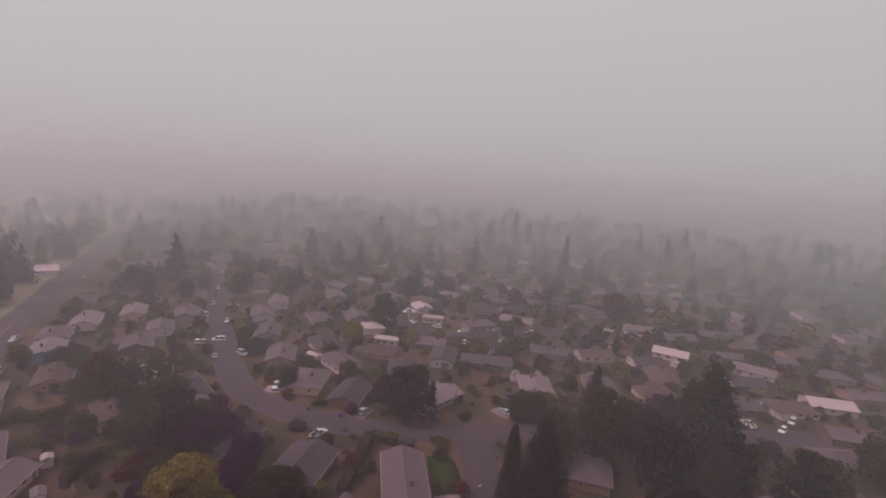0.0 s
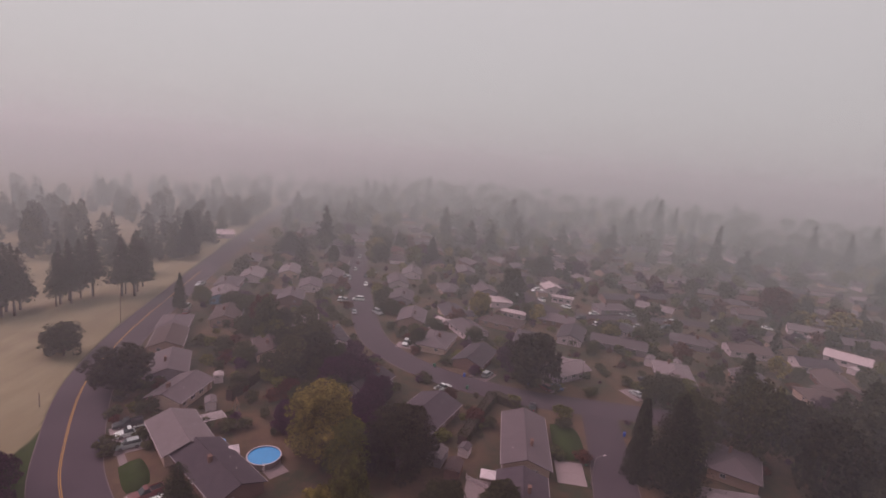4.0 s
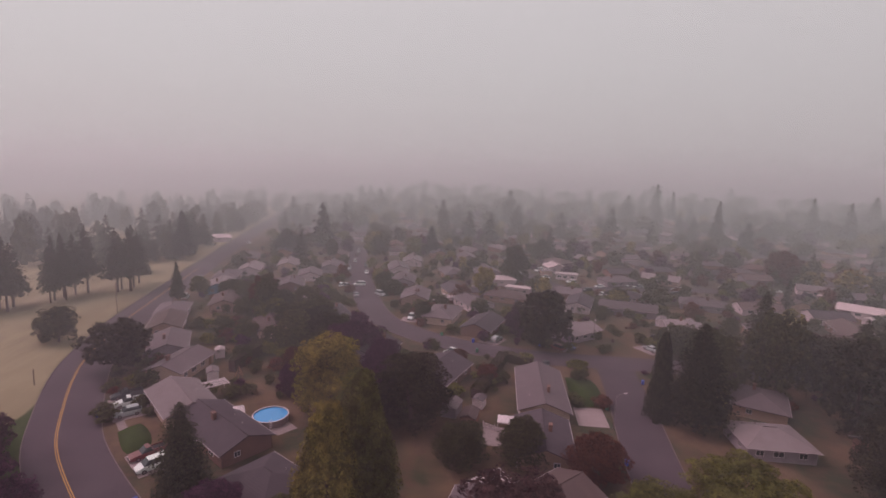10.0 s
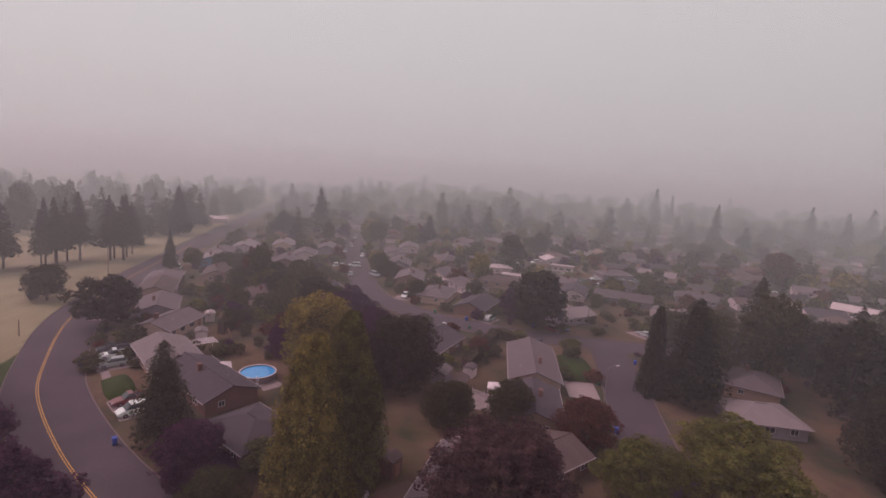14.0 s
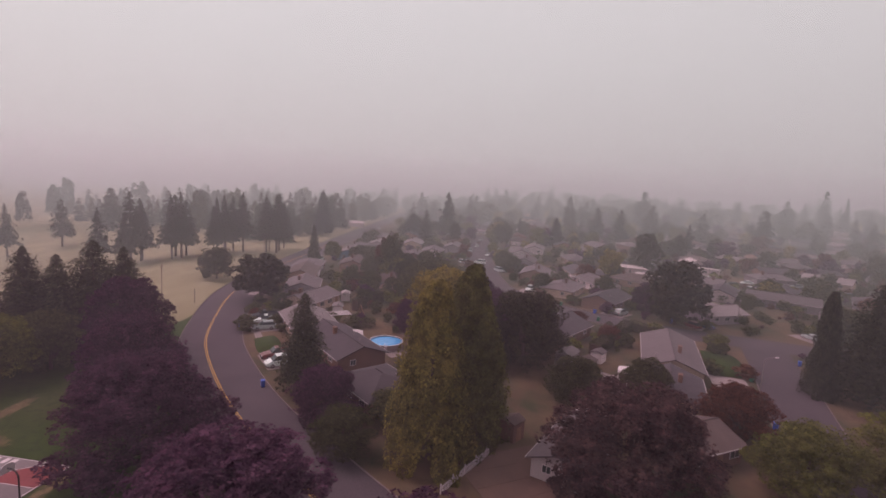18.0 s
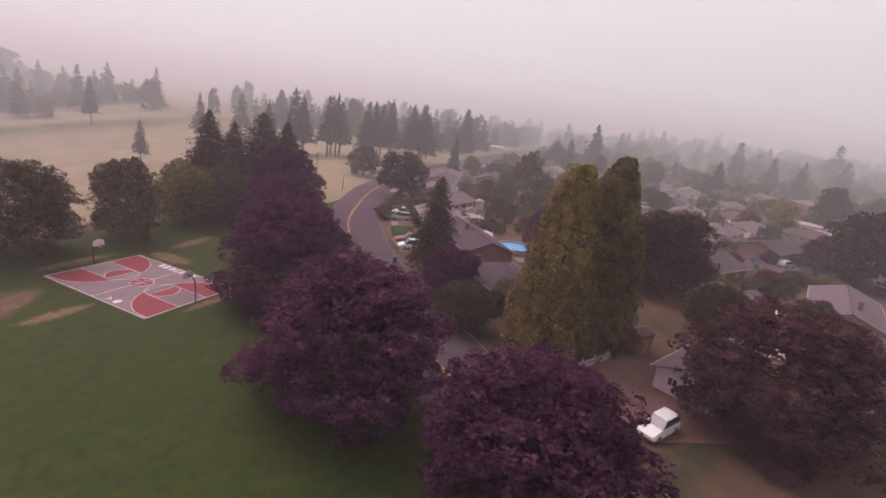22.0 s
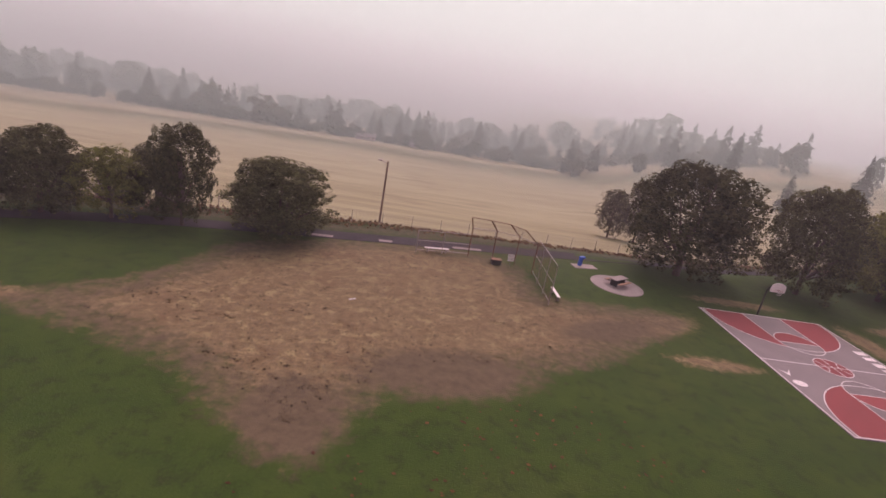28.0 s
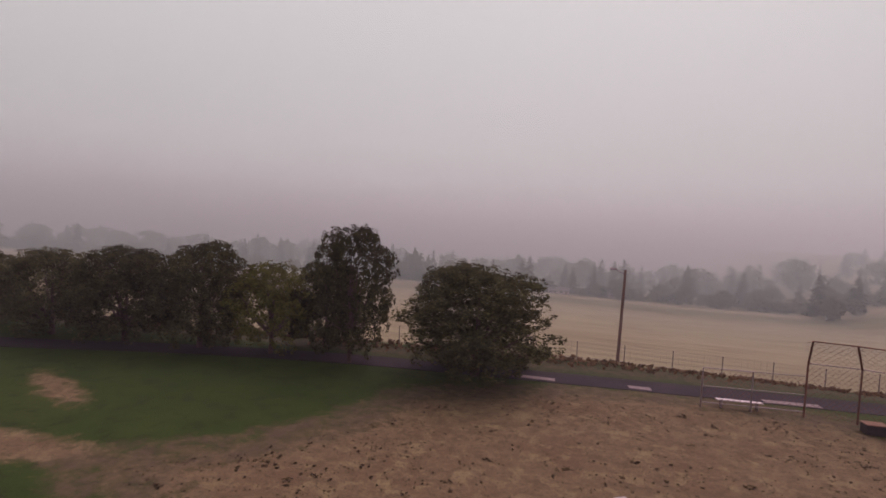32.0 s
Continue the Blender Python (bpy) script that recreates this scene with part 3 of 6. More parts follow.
def conifer_crown(seed, h, rad, base, n, leaf, material, power=0.85, dense=1.0):
    """Whorls of drooping boughs, each a fan of needle clumps; gaps between them."""
    r = np.random.default_rng(seed)
    nb = max(90, n // 8)
    t = np.sort(r.uniform(0, 1, nb) ** 1.0)
    z = base + (h - base) * t
    reach = rad * (1 - t) ** power * r.uniform(0.48, 1.22, nb) + 0.02 * rad
    reach *= 1 + 0.30 * np.sin(3 * z / rad + seed) * np.sin(2.0 * np.arange(nb))
    reach *= 1 + 0.10 * np.sin(z * 2.9 + seed)
    a = r.uniform(0, 6.283, nb)
    C, N, S = [], [], []
    for i in range(nb):
        k = max(4, int(8.5 * dense * (0.35 + reach[i] / rad)))
        s = r.uniform(0.12, 1.0, k) ** 0.7
        side = r.normal(0, 0.16, k) * reach[i] * s
        x = reach[i] * s * math.cos(a[i]) - side * math.sin(a[i])
        y = reach[i] * s * math.sin(a[i]) + side * math.cos(a[i])
        zz = z[i] - 0.32 * reach[i] * s**1.6 + 0.08 * reach[i] * s + r.normal(0, 0.02 * rad, k)
        C.append(np.stack([x, y, zz], 1))
        S.append(np.full(k, leaf * (0.34 + 0.8 * (1 - t[i]))))
        N.append(np.stack([0.5 * np.cos(a[i]) + 0 * s, 0.5 * np.sin(a[i]) + 0 * s, 0.8 + 0 * s], 1))
    C, N = np.concatenate(C), np.concatenate(N)
    vs, fs = leaf_quads(C, N, np.concatenate(S), r)
    tipn = 14
    tip = np.stack([r.normal(0, 0.02 * rad, tipn), r.normal(0, 0.02 * rad, tipn), h + np.linspace(-0.12, 0.0, tipn) * h], 1)
    v2, f2 = leaf_quads(tip, np.tile([1.0, 0, 0.2], (tipn, 1)), leaf * np.linspace(0.34, 0.10, tipn), r)
    return mesh_np("crown", np.concatenate([vs, v2]), np.concatenate([fs, f2 + len(vs)]), material)


PROTO = {}
TREE_WORDS = {
    "green": ("dark green broadleaf tree with a rounded crown", "tree"), "fresh": ("fresh green broadleaf tree with a loose crown", "tree"),
    "yellow": ("tall tree with yellowing green leaves", "tree"), "plum": ("plum-leaved maple with a dense dark crown", "tree"),
    "rust": ("broadleaf tree with rust-red leaves", "tree"), "conifer": ("dark tall fir with drooping boughs", "fir tree"),
    "dark": ("deep green broadleaf tree with a dense shadowy crown", "tree"),
    "olive": ("tall narrow tree with olive green leaves", "tree"),
    "mauve": ("broad maple with brownish plum and green leaves", "tree"),
    "pale": ("thin tree with pale yellowing leaves at the field", "tree"),
}


def tree_proto(kind, colour, lod, v):
    """A tree 10 m high and 4 m in radius (fir: 20 m and 4.5 m), built once for each look."""
    key = (kind, colour, lod, v)
    if key in PROTO:
        return PROTO[key]
    seed = 11 * v + 101 * lod + 7 * len(colour)
    n, leaf = ((26000, 0.105), (5200, 0.25), (1300, 0.5))[lod]
    if lod == 0 and kind in ("round", "open"):
        n, leaf = (46000, 0.092) if colour in ("plum", "mauve") else (40000, 0.088)
    top = new("tree")
    tagged(top, *TREE_WORDS[colour])
    if kind == "round":
        me, lobes = round_crown(seed, 10, 4.0, 0.5 if colour in ("plum", "mauve") else 1.2, n, leaf, LEAF[colour])
        part("trunk", round_trunk(lobes, 10, 1.6, 0.26), None, top)
        part("crown", me, None, top)
    elif kind == "open":
        me, lobes = round_crown(seed, 10, 4.0, 1.5, int(n * 0.62), leaf, LEAF[colour], 0.2)
        part("trunk", round_trunk(lobes, 10, 2.6, 0.22, 12), None, top)
        part("crown", me, None, top)
    elif kind == "column":
        me = column_crown(seed, 10, 3.0, 0.2, int(n * 1.5), leaf * 0.9, LEAF[colour])
        bm = tube(bmesh.new(), (0, 0, -0.2), (0, 0, 8), 0.25, 0.05)
        part("trunk", bm, M["trunk"], top)
        part("crown", me, None, top)
    elif kind == "bare_fir":
        me = conifer_crown(seed, 20, 4.5, 5.5, int(n * 0.55), leaf * 1.9, LEAF[colour], (0.75, 0.6, 0.9)[v % 3], 0.85)
        part("trunk", tube(bmesh.new(), (0, 0, -0.3), (0, 0, 19), 0.42, 0.05), M["trunk"], top)
        part("crown", me, None, top)
    else:
        me = conifer_crown(seed, 20, 4.5, 3.0, int(n * (0.5, 1, 1)[lod]), leaf * (2.7, 1.9, 1.75)[lod], LEAF[colour], (0.62, 0.45, 0.70)[v % 3], 1.2)
        bm = tube(bmesh.new(), (0, 0, -0.3), (0, 0, 19), 0.32, 0.05)
        part("trunk", bm, M["trunk"], top)
        part("crown", me, None, top)
    PROTO[key] = [top, False]
    return PROTO[key]


EYE = Vector((-29, -55))


def tree(x, y, h, rad, kind="round", colour="green", v=0, label="", group="", lod=None):
    d = (Vector((x, y)) - EYE).length
    lod = lod if lod is not None else (0 if d < 125 else 1 if d < 300 else 2)
    p = tree_proto(kind, colour, lod, v)
    base_h, base_r = (20, 4.5) if kind in ("fir", "bare_fir") else (10, 3.0) if kind == "column" else (10, 4.0)
    turn = (x * 37.7 + y * 11.3) % 360
    m = pose(x, y, ground_z(x, y) - 0.05, 0, 0, turn) @ Matrix.Diagonal((rad / base_r, rad / base_r, h / base_h, 1))
    if p[1]:
        s = p[0].scale
        ob = copy_thing(p[0], m @ Matrix.Diagonal((1 / s.x, 1 / s.y, 1 / s.z, 1)))
    else:
        ob, p[1] = p[0], True
        ob.matrix_basis = m
    words = TREE_WORDS[colour]
    return tagged(ob, label or words[0], words[1], group)


HEAPS = {}


def stuff_tree(x, y, h, rad, kind, colour, v, heap, many=1.0):
    """Adds a far tree to a heap that becomes one object."""
    key = (kind, colour, 2, v, many)
    if ("src", key) not in HEAPS:
        seed = 11 * v + 7 * len(colour)
        if kind == "fir":
            me = conifer_crown(seed, 20, 4.5, 1.5, int(1300 * many), 0.68 / many**0.5, LEAF[colour], (0.62, 0.45, 0.70)[v % 3], 1.2)
        else:
            me, _ = round_crown(seed, 10, 4.0, 0.6, int(700 * many), 0.6 / many**0.5, LEAF[colour])
        co = np.empty(len(me.vertices) * 3)
        me.vertices.foreach_get("co", co)
        HEAPS[("src", key)] = co.reshape(-1, 3)
        bpy.data.meshes.remove(me)
    co = HEAPS[("src", key)]
    bh, br = (20, 4.5) if kind == "fir" else (10, 4.0)
    a = (x * 37.7 + y * 11.3) % 6.283
    c, s = math.cos(a), math.sin(a)
    k = rad / br
    p = np.stack([(co[:, 0] * c - co[:, 1] * s) * k + x, (co[:, 0] * s + co[:, 1] * c) * k + y, co[:, 2] * h / bh + ground_z(x, y)], 1)
    HEAPS.setdefault(heap, {}).setdefault(colour, []).append(p)


def pour(heap, label, category):
    """One object of kind stuff from all the trees of a heap."""
    vs, mats, index, total = [], [], [], 0
    for i, (colour, arrs) in enumerate(HEAPS[heap].items()):
        mats.append(LEAF[colour])
        for p in arrs:
            vs.append(p)
            index += [i] * (len(p) // 4)
            total += len(p)
    vs = np.concatenate(vs)
    me = bpy.data.meshes.new(heap)
    me.from_pydata(vs.tolist(), [], np.arange(total).reshape(-1, 4).tolist())
    for q in mats:
        me.materials.append(q)
    me.polygons.foreach_set("material_index", np.array(index, dtype=np.int32))
    return tagged(new(heap, me), label, category, kind="stuff")

# near trees of the park: x, y, height, radius, shape, colour, variant
for row in (
    (-38.8, 1.4, 6.8, 4.8, "round", "green", 1), (-46.8, 0.0, 8.7, 2.9, "open", "green", 2), (-52.3, -0.7, 6.0, 3.0, "open", "fresh", 3),
    (-50.2, 2.6, 6.0, 3.0, "round", "green", 3), (-57.3, -1.7, 7.1, 3.5, "round", "green", 4), (-62.6, -2.9, 6.4, 3.7, "round", "green", 5), (-68.2, -4.0, 5.9, 3.4, "round", "green", 2),
    (-74.5, -5.0, 5.6, 3.2, "round", "green", 1), (-82, -6.2, 5.6, 3.2, "round", "green", 3), (-86, -10.5, 8.4, 2.0, "column", "green", 2),
    (2.2, 6.8, 11.8, 6.8, "round", "green", 2), (15.8, 6.3, 11.8, 4.8, "round", "green", 5),
):
    tree(*row, group="park trees")
for row in (
    (27.5, 8.2, 10.6, 5.2, "round", "fresh", 4), (34, 6.0, 9.5, 4.6, "round", "green", 1),
    (37, 13.5, 18.8, 5.6, "fir", "conifer", 0), (40.5, 11, 17.2, 5.6, "fir", "conifer", 2), (44.2, 7.5, 19.4, 5.6, "fir", "conifer", 1), (47.4, 4.2, 18.2, 5.6, "fir", "conifer", 2),
    (41, -2.0, 13.8, 6.8, "round", "plum", 2), (28, -13.5, 12.4, 6.6, "round", "plum", 1), (14.3, -26.5, 12.0, 8.6, "round", "plum", 3), (0.8, -44, 12.6, 8.5, "round", "plum", 4), (-4.0, -61.5, 11.6, 8.0, "round", "plum", 5),
):
    tree(*row, group="park trees")
for row in ((9.5, 33.5, 10.2, 3.6, "open", "pale", 2), (6.5, 37, 8.2, 3.0, "open", "pale", 3)):
    tree(*row, group="trees at the field", lod=0)
# trees over the near gardens
for row in (
    (22.8, -57.0, 21.6, 5.8, "column", "yellow", 1), (28.6, -60.6, 22.8, 5.9, "column", "olive", 2), (36.8, -35.0, 15.3, 3.5, "fir", "conifer", 1), (29.4, -41.4, 7.0, 4.8, "round", "plum", 2),
    (21.1, -46.9, 5.6, 3.8, "round", "green", 3), (62, -53, 16.2, 7.2, "round", "yellow", 3), (57.4, -68.5, 13.8, 7.6, "round", "dark", 2), (44.3, -76.2, 7.2, 4.7, "round", "green", 4), (18.8, -78.9, 12.6, 8.8, "round", "mauve", 3),
    (38.6, -97.6, 7.2, 5.2, "round", "rust", 1), (23.2, -98.4, 9.0, 5.6, "round", "fresh", 2), (22.8, -111.6, 11.6, 8.6, "round", "fresh", 4), (25.0, -141, 15.0, 8.0, "round", "dark", 1), (10, -113, 8.5, 6.0, "round", "fresh", 3),
    (33, -146, 13, 6.5, "round", "dark", 2), (54.2, -124.6, 21.2, 5.6, "fir", "conifer", 1), (57.7, -118.9, 18.4, 2.8, "column", "conifer", 1), (78, -156.6, 22.0, 5.6, "fir", "conifer", 2),
    (57.4, -177.3, 29.5, 8.8, "fir", "conifer", 1), (64, -170, 19, 5.0, "fir", "conifer", 0), (48, -160, 17, 4.6, "fir", "conifer", 2), (38, -158, 20, 5.4, "fir", "conifer", 1), (68, -182, 21, 5.0, "fir", "conifer", 0), (50.5, -155.5, 19.0, 7.0, "round", "dark", 4), (44, -168, 18, 7.0, "round", "dark", 3), (64, -164, 15, 6, "round", "dark", 5),
):
    tree(*row, group="garden trees")
for row in (
    (85.0, -2.0, 12.2, 7.0, "round", "dark", 3), (105.8, 23.5, 9.6, 5.4, "round", "green", 2), (115.8, -40.8, 9.2, 7.4, "round", "green", 5), (129.3, -23.7, 13.6, 4.4, "round", "rust", 2), (122.6, -27.0, 15.5, 4.2, "round", "green", 2), (99.3, -107.6, 16.4, 7.7, "round", "dark", 1),
    (87.3, -64.8, 6.8, 2.6, "round", "plum", 1), (91.5, -51.8, 9.4, 5.0, "round", "plum", 3), (82.1, -62.2, 8.8, 3.4, "round", "plum", 2), (97, -48, 10.4, 7.2, "round", "dark", 4), (110, -44, 9.0, 6.4, "round", "dark", 1),
    (112, -104, 8, 4.5, "round", "plum", 1), (158.8, -102, 11.7, 4.6, "round", "yellow", 2), (184.9, -121, 16.4, 6.2, "round", "green", 1), (186, -253, 16.0, 8.6, "round", "rust", 4), (158, -66, 6.7, 3.4, "round", "green", 2),
    (255, -58.7, 11.4, 6.2, "round", "green", 3), (241, -151, 12.6, 4.4, "round", "green", 4), (234, -34, 11.8, 3.4, "round", "green", 5), (70, -190, 14, 6.5, "round", "dark", 2), (92, -142, 9, 4.4, "round", "green", 3),
):
    tree(*row, group="street trees")
for row in ((72, -164, 13, 5.5, "round", "dark", 1), (36, -186, 15, 7.0, "round", "dark", 4), (18, -166, 12, 7.0, "round", "plum", 3), (6, -146, 9, 5.4, "round", "green", 2), (20, -205, 14, 7.5, "round", "green", 5), (-6, -150, 11, 6.5, "round", "green", 4), (38, -218, 15, 7, "round", "green", 2), (66, -62, 8, 4, "round", "plum", 2), (72, -44, 7, 3.6, "round", "plum", 1)):
    tree(*row, group="garden trees")
# tall firs standing over the houses
for row in (
    (232, 40.5, 25.0, 4.8), (149, 10.5, 14.5, 2.4), (290, -22.0, 27.0, 7.2), (256, -6.3, 14.4, 7.6), (334, -103.8, 27.0, 5.0), (257, -88.9, 17.3, 5.4), (320, -121.3, 21.0, 6.6), (303, -133.4, 22.0, 5.4), (385, -166.0, 31.5, 7.4), (319, -226.9, 24.0, 6.2),
    (390, -274.0, 27.5, 9.2), (430, -323.0, 35.0, 5.8), (410, -328.0, 30.5, 4.2), (290, -291.0, 32.5, 5.4), (271, -299.3, 20.0, 5.6), (318, -388.0, 32.0, 5.8), (296, -398.0, 30.0, 6.4), (345, -470.0, 30.0, 7.4), (299, -69.0, 13.2, 3.0), (346, 46, 15.3, 5.0), (470, -50, 20, 5),
):
    tree(row[0], row[1], row[2], row[3], "fir", "conifer", int(row[0]) % 3, group="tall firs")
for row in (
    (118.2, 75.4, 20.8, 4.5), (122.2, 68.7, 18.1, 4.3), (123.8, 67.8, 25.5, 5.3), (128.3, 67.6, 22.8, 4.1), (130.5, 68.8, 21.9, 5.0), (133.4, 59.1, 23.7, 5.1), (135.1, 56.4, 24.5, 5.1), (139.1, 61.7, 23.4, 5.7), (140.9, 58.6, 21.3, 5.2), (145.1, 49.9, 19.0, 3.6), (148.2, 50.5, 22.7, 4.4), (149.6, 47.7, 20.6, 4.5), (152.6, 50.0, 23.1, 5.6), (156.2, 48.4, 23.0, 4.2), (159.0, 45.7, 24.8, 5.3), (161.3, 36.6, 24.2, 5.2), (162.8, 32.8, 24.4, 6.1), (165.0, 37.1, 21.1, 3.8), (168.4, 34.4, 24.5, 4.3), (176, 36, 21, 4.2),
    (132, 128, 21, 4.6), (152, 124, 20.5, 5.4), (84, 100, 15, 3.0), (132, 205, 24, 4.4), (200, 46, 17, 3.6), (262, 50, 20, 4.6),
):
    tree(row[0], row[1], row[2], row[3] * 0.92, "bare_fir", "conifer", int(row[1]) % 3, "tall dark fir with a bare foot beside the dry field", "firs beside the field", 1)

# ---- houses ----
HOUSE_N = [0]


def prism(bm, pts, thick):
    """A slab over a flat outline, thickened downwards."""
    top = [bm.verts.new(p) for p in pts]
    bot = [bm.verts.new((p[0], p[1], p[2] - thick)) for p in pts]
    bm.faces.new(top)
    bm.faces.new(bot[::-1])
    k = len(pts)
    for i in range(k):
        bm.faces.new((top[i], bot[i], bot[(i + 1) % k], top[(i + 1) % k]))
    return bm


SHARED = {}


def shared(key, make, material):
    if key not in SHARED:
        bm = make()
        me = bpy.data.meshes.new(key[0])
        bm.to_mesh(me)
        bm.free()
        me.materials.append(material)
        SHARED[key] = me
    return SHARED[key]


def window_frame_mesh(w, h):
    bm = bmesh.new()
    for a in ((-w / 2, w / 2, h / 2 - 0.08, h / 2), (-w / 2, w / 2, -h / 2, -h / 2 + 0.08), (-w / 2, -w / 2 + 0.08, -h / 2, h / 2), (w / 2 - 0.08, w / 2, -h / 2, h / 2), (-0.03, 0.03, -h / 2, h / 2)):
        box(bm, a[0], a[1], -0.05, 0.06, a[2], a[3])
    return bm


def house(x, y, turn, w, d, roof="gable", shingles="grey", siding="tan", detail=2, wing=0.0, wall_h=2.6, label=""):
    """A one-storey ranch house, w long along its ridge and d deep; its street side faces -y of its own."""
    k = HOUSE_N[0] = HOUSE_N[0] + 1
    r = random.Random(k * 13 + 5)
    words = label or f"single-storey {siding} house with a {'hipped' if roof == 'hip' else 'gabled'} {shingles} roof"
    h = empty("house", pose(x, y, ground_z(x, y), 0, 0, turn), words, "house", "houses")
    rise, over = d * 0.5 * 0.36, 0.5
    ridge = wall_h + rise
    # walls with gables
    bm = bmesh.new()
    box(bm, -w / 2, w / 2, -d / 2, d / 2, -0.3, wall_h - 0.02)
    if roof == "gable":
        for s in (-1, 1):
            q = [(s * (w / 2 - 0.1), -d / 2, wall_h - 0.03), (s * (w / 2 - 0.1), d / 2, wall_h - 0.03), (s * (w / 2 - 0.1), 0, ridge - 0.14)]
            f = [bm.verts.new(p) for p in q]
            g2 = [bm.verts.new((p[0] + s * 0.098, p[1], p[2])) for p in q]
            bm.faces.new(f)
            bm.faces.new(g2[::-1])
            for i in range(3):
                bm.faces.new((f[i], g2[i], g2[(i + 1) % 3], f[(i + 1) % 3]))
    wx = (-w / 2 + 3.2) if wing else 0
    if wing:
        box(bm, wx - 2.9, wx + 2.9, -d / 2 - wing, -d / 2 + 0.1, -0.3, wall_h - 0.06)
        q = [(wx - 2.9, -d / 2 - wing, wall_h - 0.06), (wx + 2.9, -d / 2 - wing, wall_h - 0.06), (wx, -d / 2 - wing, wall_h + 1.0)]
        bm.faces.new([bm.verts.new(p) for p in q])
    part("wall", bm, WALL[siding], h)
    # roof slopes
    W2, D2, eave = w / 2 + over, d / 2 + over, wall_h - over * 0.36 + 0.05
    bm = bmesh.new()
    if roof == "gable":
        prism(bm, [(-W2, -D2, eave), (W2, -D2, eave), (W2, 0, ridge + 0.05), (-W2, 0, ridge + 0.05)], 0.14)
        prism(bm, [(W2, D2, eave), (-W2, D2, eave), (-W2, 0, ridge + 0.05), (W2, 0, ridge + 0.05)], 0.14)
    elif roof == "hip":
        a = W2 - D2
        prism(bm, [(-W2, -D2, eave), (W2, -D2, eave), (a, 0, ridge), (-a, 0, ridge)], 0.12)
        prism(bm, [(W2, D2, eave), (-W2, D2, eave), (-a, 0, ridge), (a, 0, ridge)], 0.12)
        prism(bm, [(W2, -D2, eave), (W2, D2, eave), (a, 0, ridge)], 0.12)
        prism(bm, [(-W2, D2, eave), (-W2, -D2, eave), (-a, 0, ridge)], 0.12)
    else:
        prism(bm, [(-W2, -D2, wall_h + 0.1), (W2, -D2, wall_h + 0.1), (W2, D2, wall_h + 0.35), (-W2, D2, wall_h + 0.35)], 0.25)
    roof_ob = part("roof", bm, ROOF[shingles], h)
    if wing:
        bm = bmesh.new()
        y0, y1, zr = -d / 2 - wing - over, 0.0, wall_h + 1.0 + 0.12
        for s in (-1, 1):
            pts = [(wx, y0, zr), (wx, y1 - 0.6, zr), (wx + s * 3.4, -d / 2 + 0.3, eave), (wx + s * 3.4, y0, eave)]
            prism(bm, pts if s < 0 else pts[::-1], 0.13)
        part("wing_roof", bm, ROOF[shingles], h)
    if roof != "flat":
        a = W2 if roof == "gable" else W2 - D2
        bm = tube(bmesh.new(), (-a, 0, ridge + 0.06), (a, 0, ridge + 0.06), 0.1, None, 6)
        part("ridge_cap", bm, ROOF[shingles], roof_ob)
        for i in range(r.randint(1, 3)):
            px, py = r.uniform(-w * 0.35, w * 0.35), r.uniform(0.15, 0.35) * d * r.choice((-1, 1))
            zz = ridge - abs(py) / (d / 2) * rise
            o = part("vent", shared(("vent",), lambda: tube(bmesh.new(), (0, 0, -0.2), (0, 0, 0.4), 0.09, None, 8), M["steel"]), None, roof_ob, "short metal roof vent")
            o.location = (px, py, zz)
        if r.random() < 0.5:
            o = part("chimney", shared(("chimney",), lambda: box(boxed(-0.45, 0.45, -0.3, 0.3, -1.2, 0.9), -0.5, 0.5, -0.35, 0.35, 0.9, 1.0), WALL["brown"]), None, roof_ob, "brick chimney")
            o.location = (r.uniform(-0.3, 0.3) * w, d * 0.12, ridge - 0.1)
    if detail < 1:
        return h
    # gutters and fascia along both eaves
    for s in (-1, 1):
        o = part("gutter", boxed(-W2, W2, s * D2 - 0.06 * (1 - s), s * D2 + 0.06 * (1 + s), eave - 0.13, eave - 0.01), M["trim"], h, "grey-white gutter")
    # openings: door, windows, garage door
    def window(px, py, turn_z, ww, hh):
        fr = part("window", shared(("window", ww, hh), lambda: window_frame_mesh(ww, hh), M["white"]), None, h)
        fr.matrix_basis = pose(px, py, 1.5, 0, 0, turn_z)
        part("pane", shared(("pane", ww, hh), lambda: boxed(-ww / 2 + 0.06, ww / 2 - 0.06, -0.02, 0.02, -hh / 2 + 0.06, hh / 2 - 0.06), M["glass"]), None, fr)
    spots = [-0.36, -0.12, 0.14, 0.38] if not wing else [0.05, 0.22, 0.40]
    door_at = r.choice(spots[1:])
    for s in spots:
        if s == door_at:
            dr = part("door", shared(("door",), lambda: box(boxed(-0.5, 0.5, -0.05, 0.05, 0.0, 2.08), -0.36, 0.36, -0.07, 0.0, 0.3, 1.9), M["wood"]), None, h, "wooden front door")
            dr.location = (s * w, -d / 2 - 0.03, 0)
        else:
            window(s * w, -d / 2 - 0.01, 0, r.choice((1.4, 1.8)), 1.1)
    for s in (-0.3, 0.05, 0.32):
        window(s * w, d / 2 + 0.01, 180, r.choice((1.4, 1.8)), 1.1)
    for s in (-1, 1):
        window(s * (w / 2 + 0.01), d * 0.2, 90 * s, 1.1, 1.0)
    gx_, gy_ = (wx, -d / 2 - wing) if wing else (w / 2 - 3.0, -d / 2)
    if wing or w > 13:
        bm = bmesh.new()
        for i in range(4):
            box(bm, -2.3, 2.3, -0.06, 0.04, 0.02 + i * 0.53, 0.51 + i * 0.53)
        o = part("garage_door", bm, M["white"], h, "white sectional garage door")
        o.location = (gx_, gy_ - 0.03, 0)
    return h


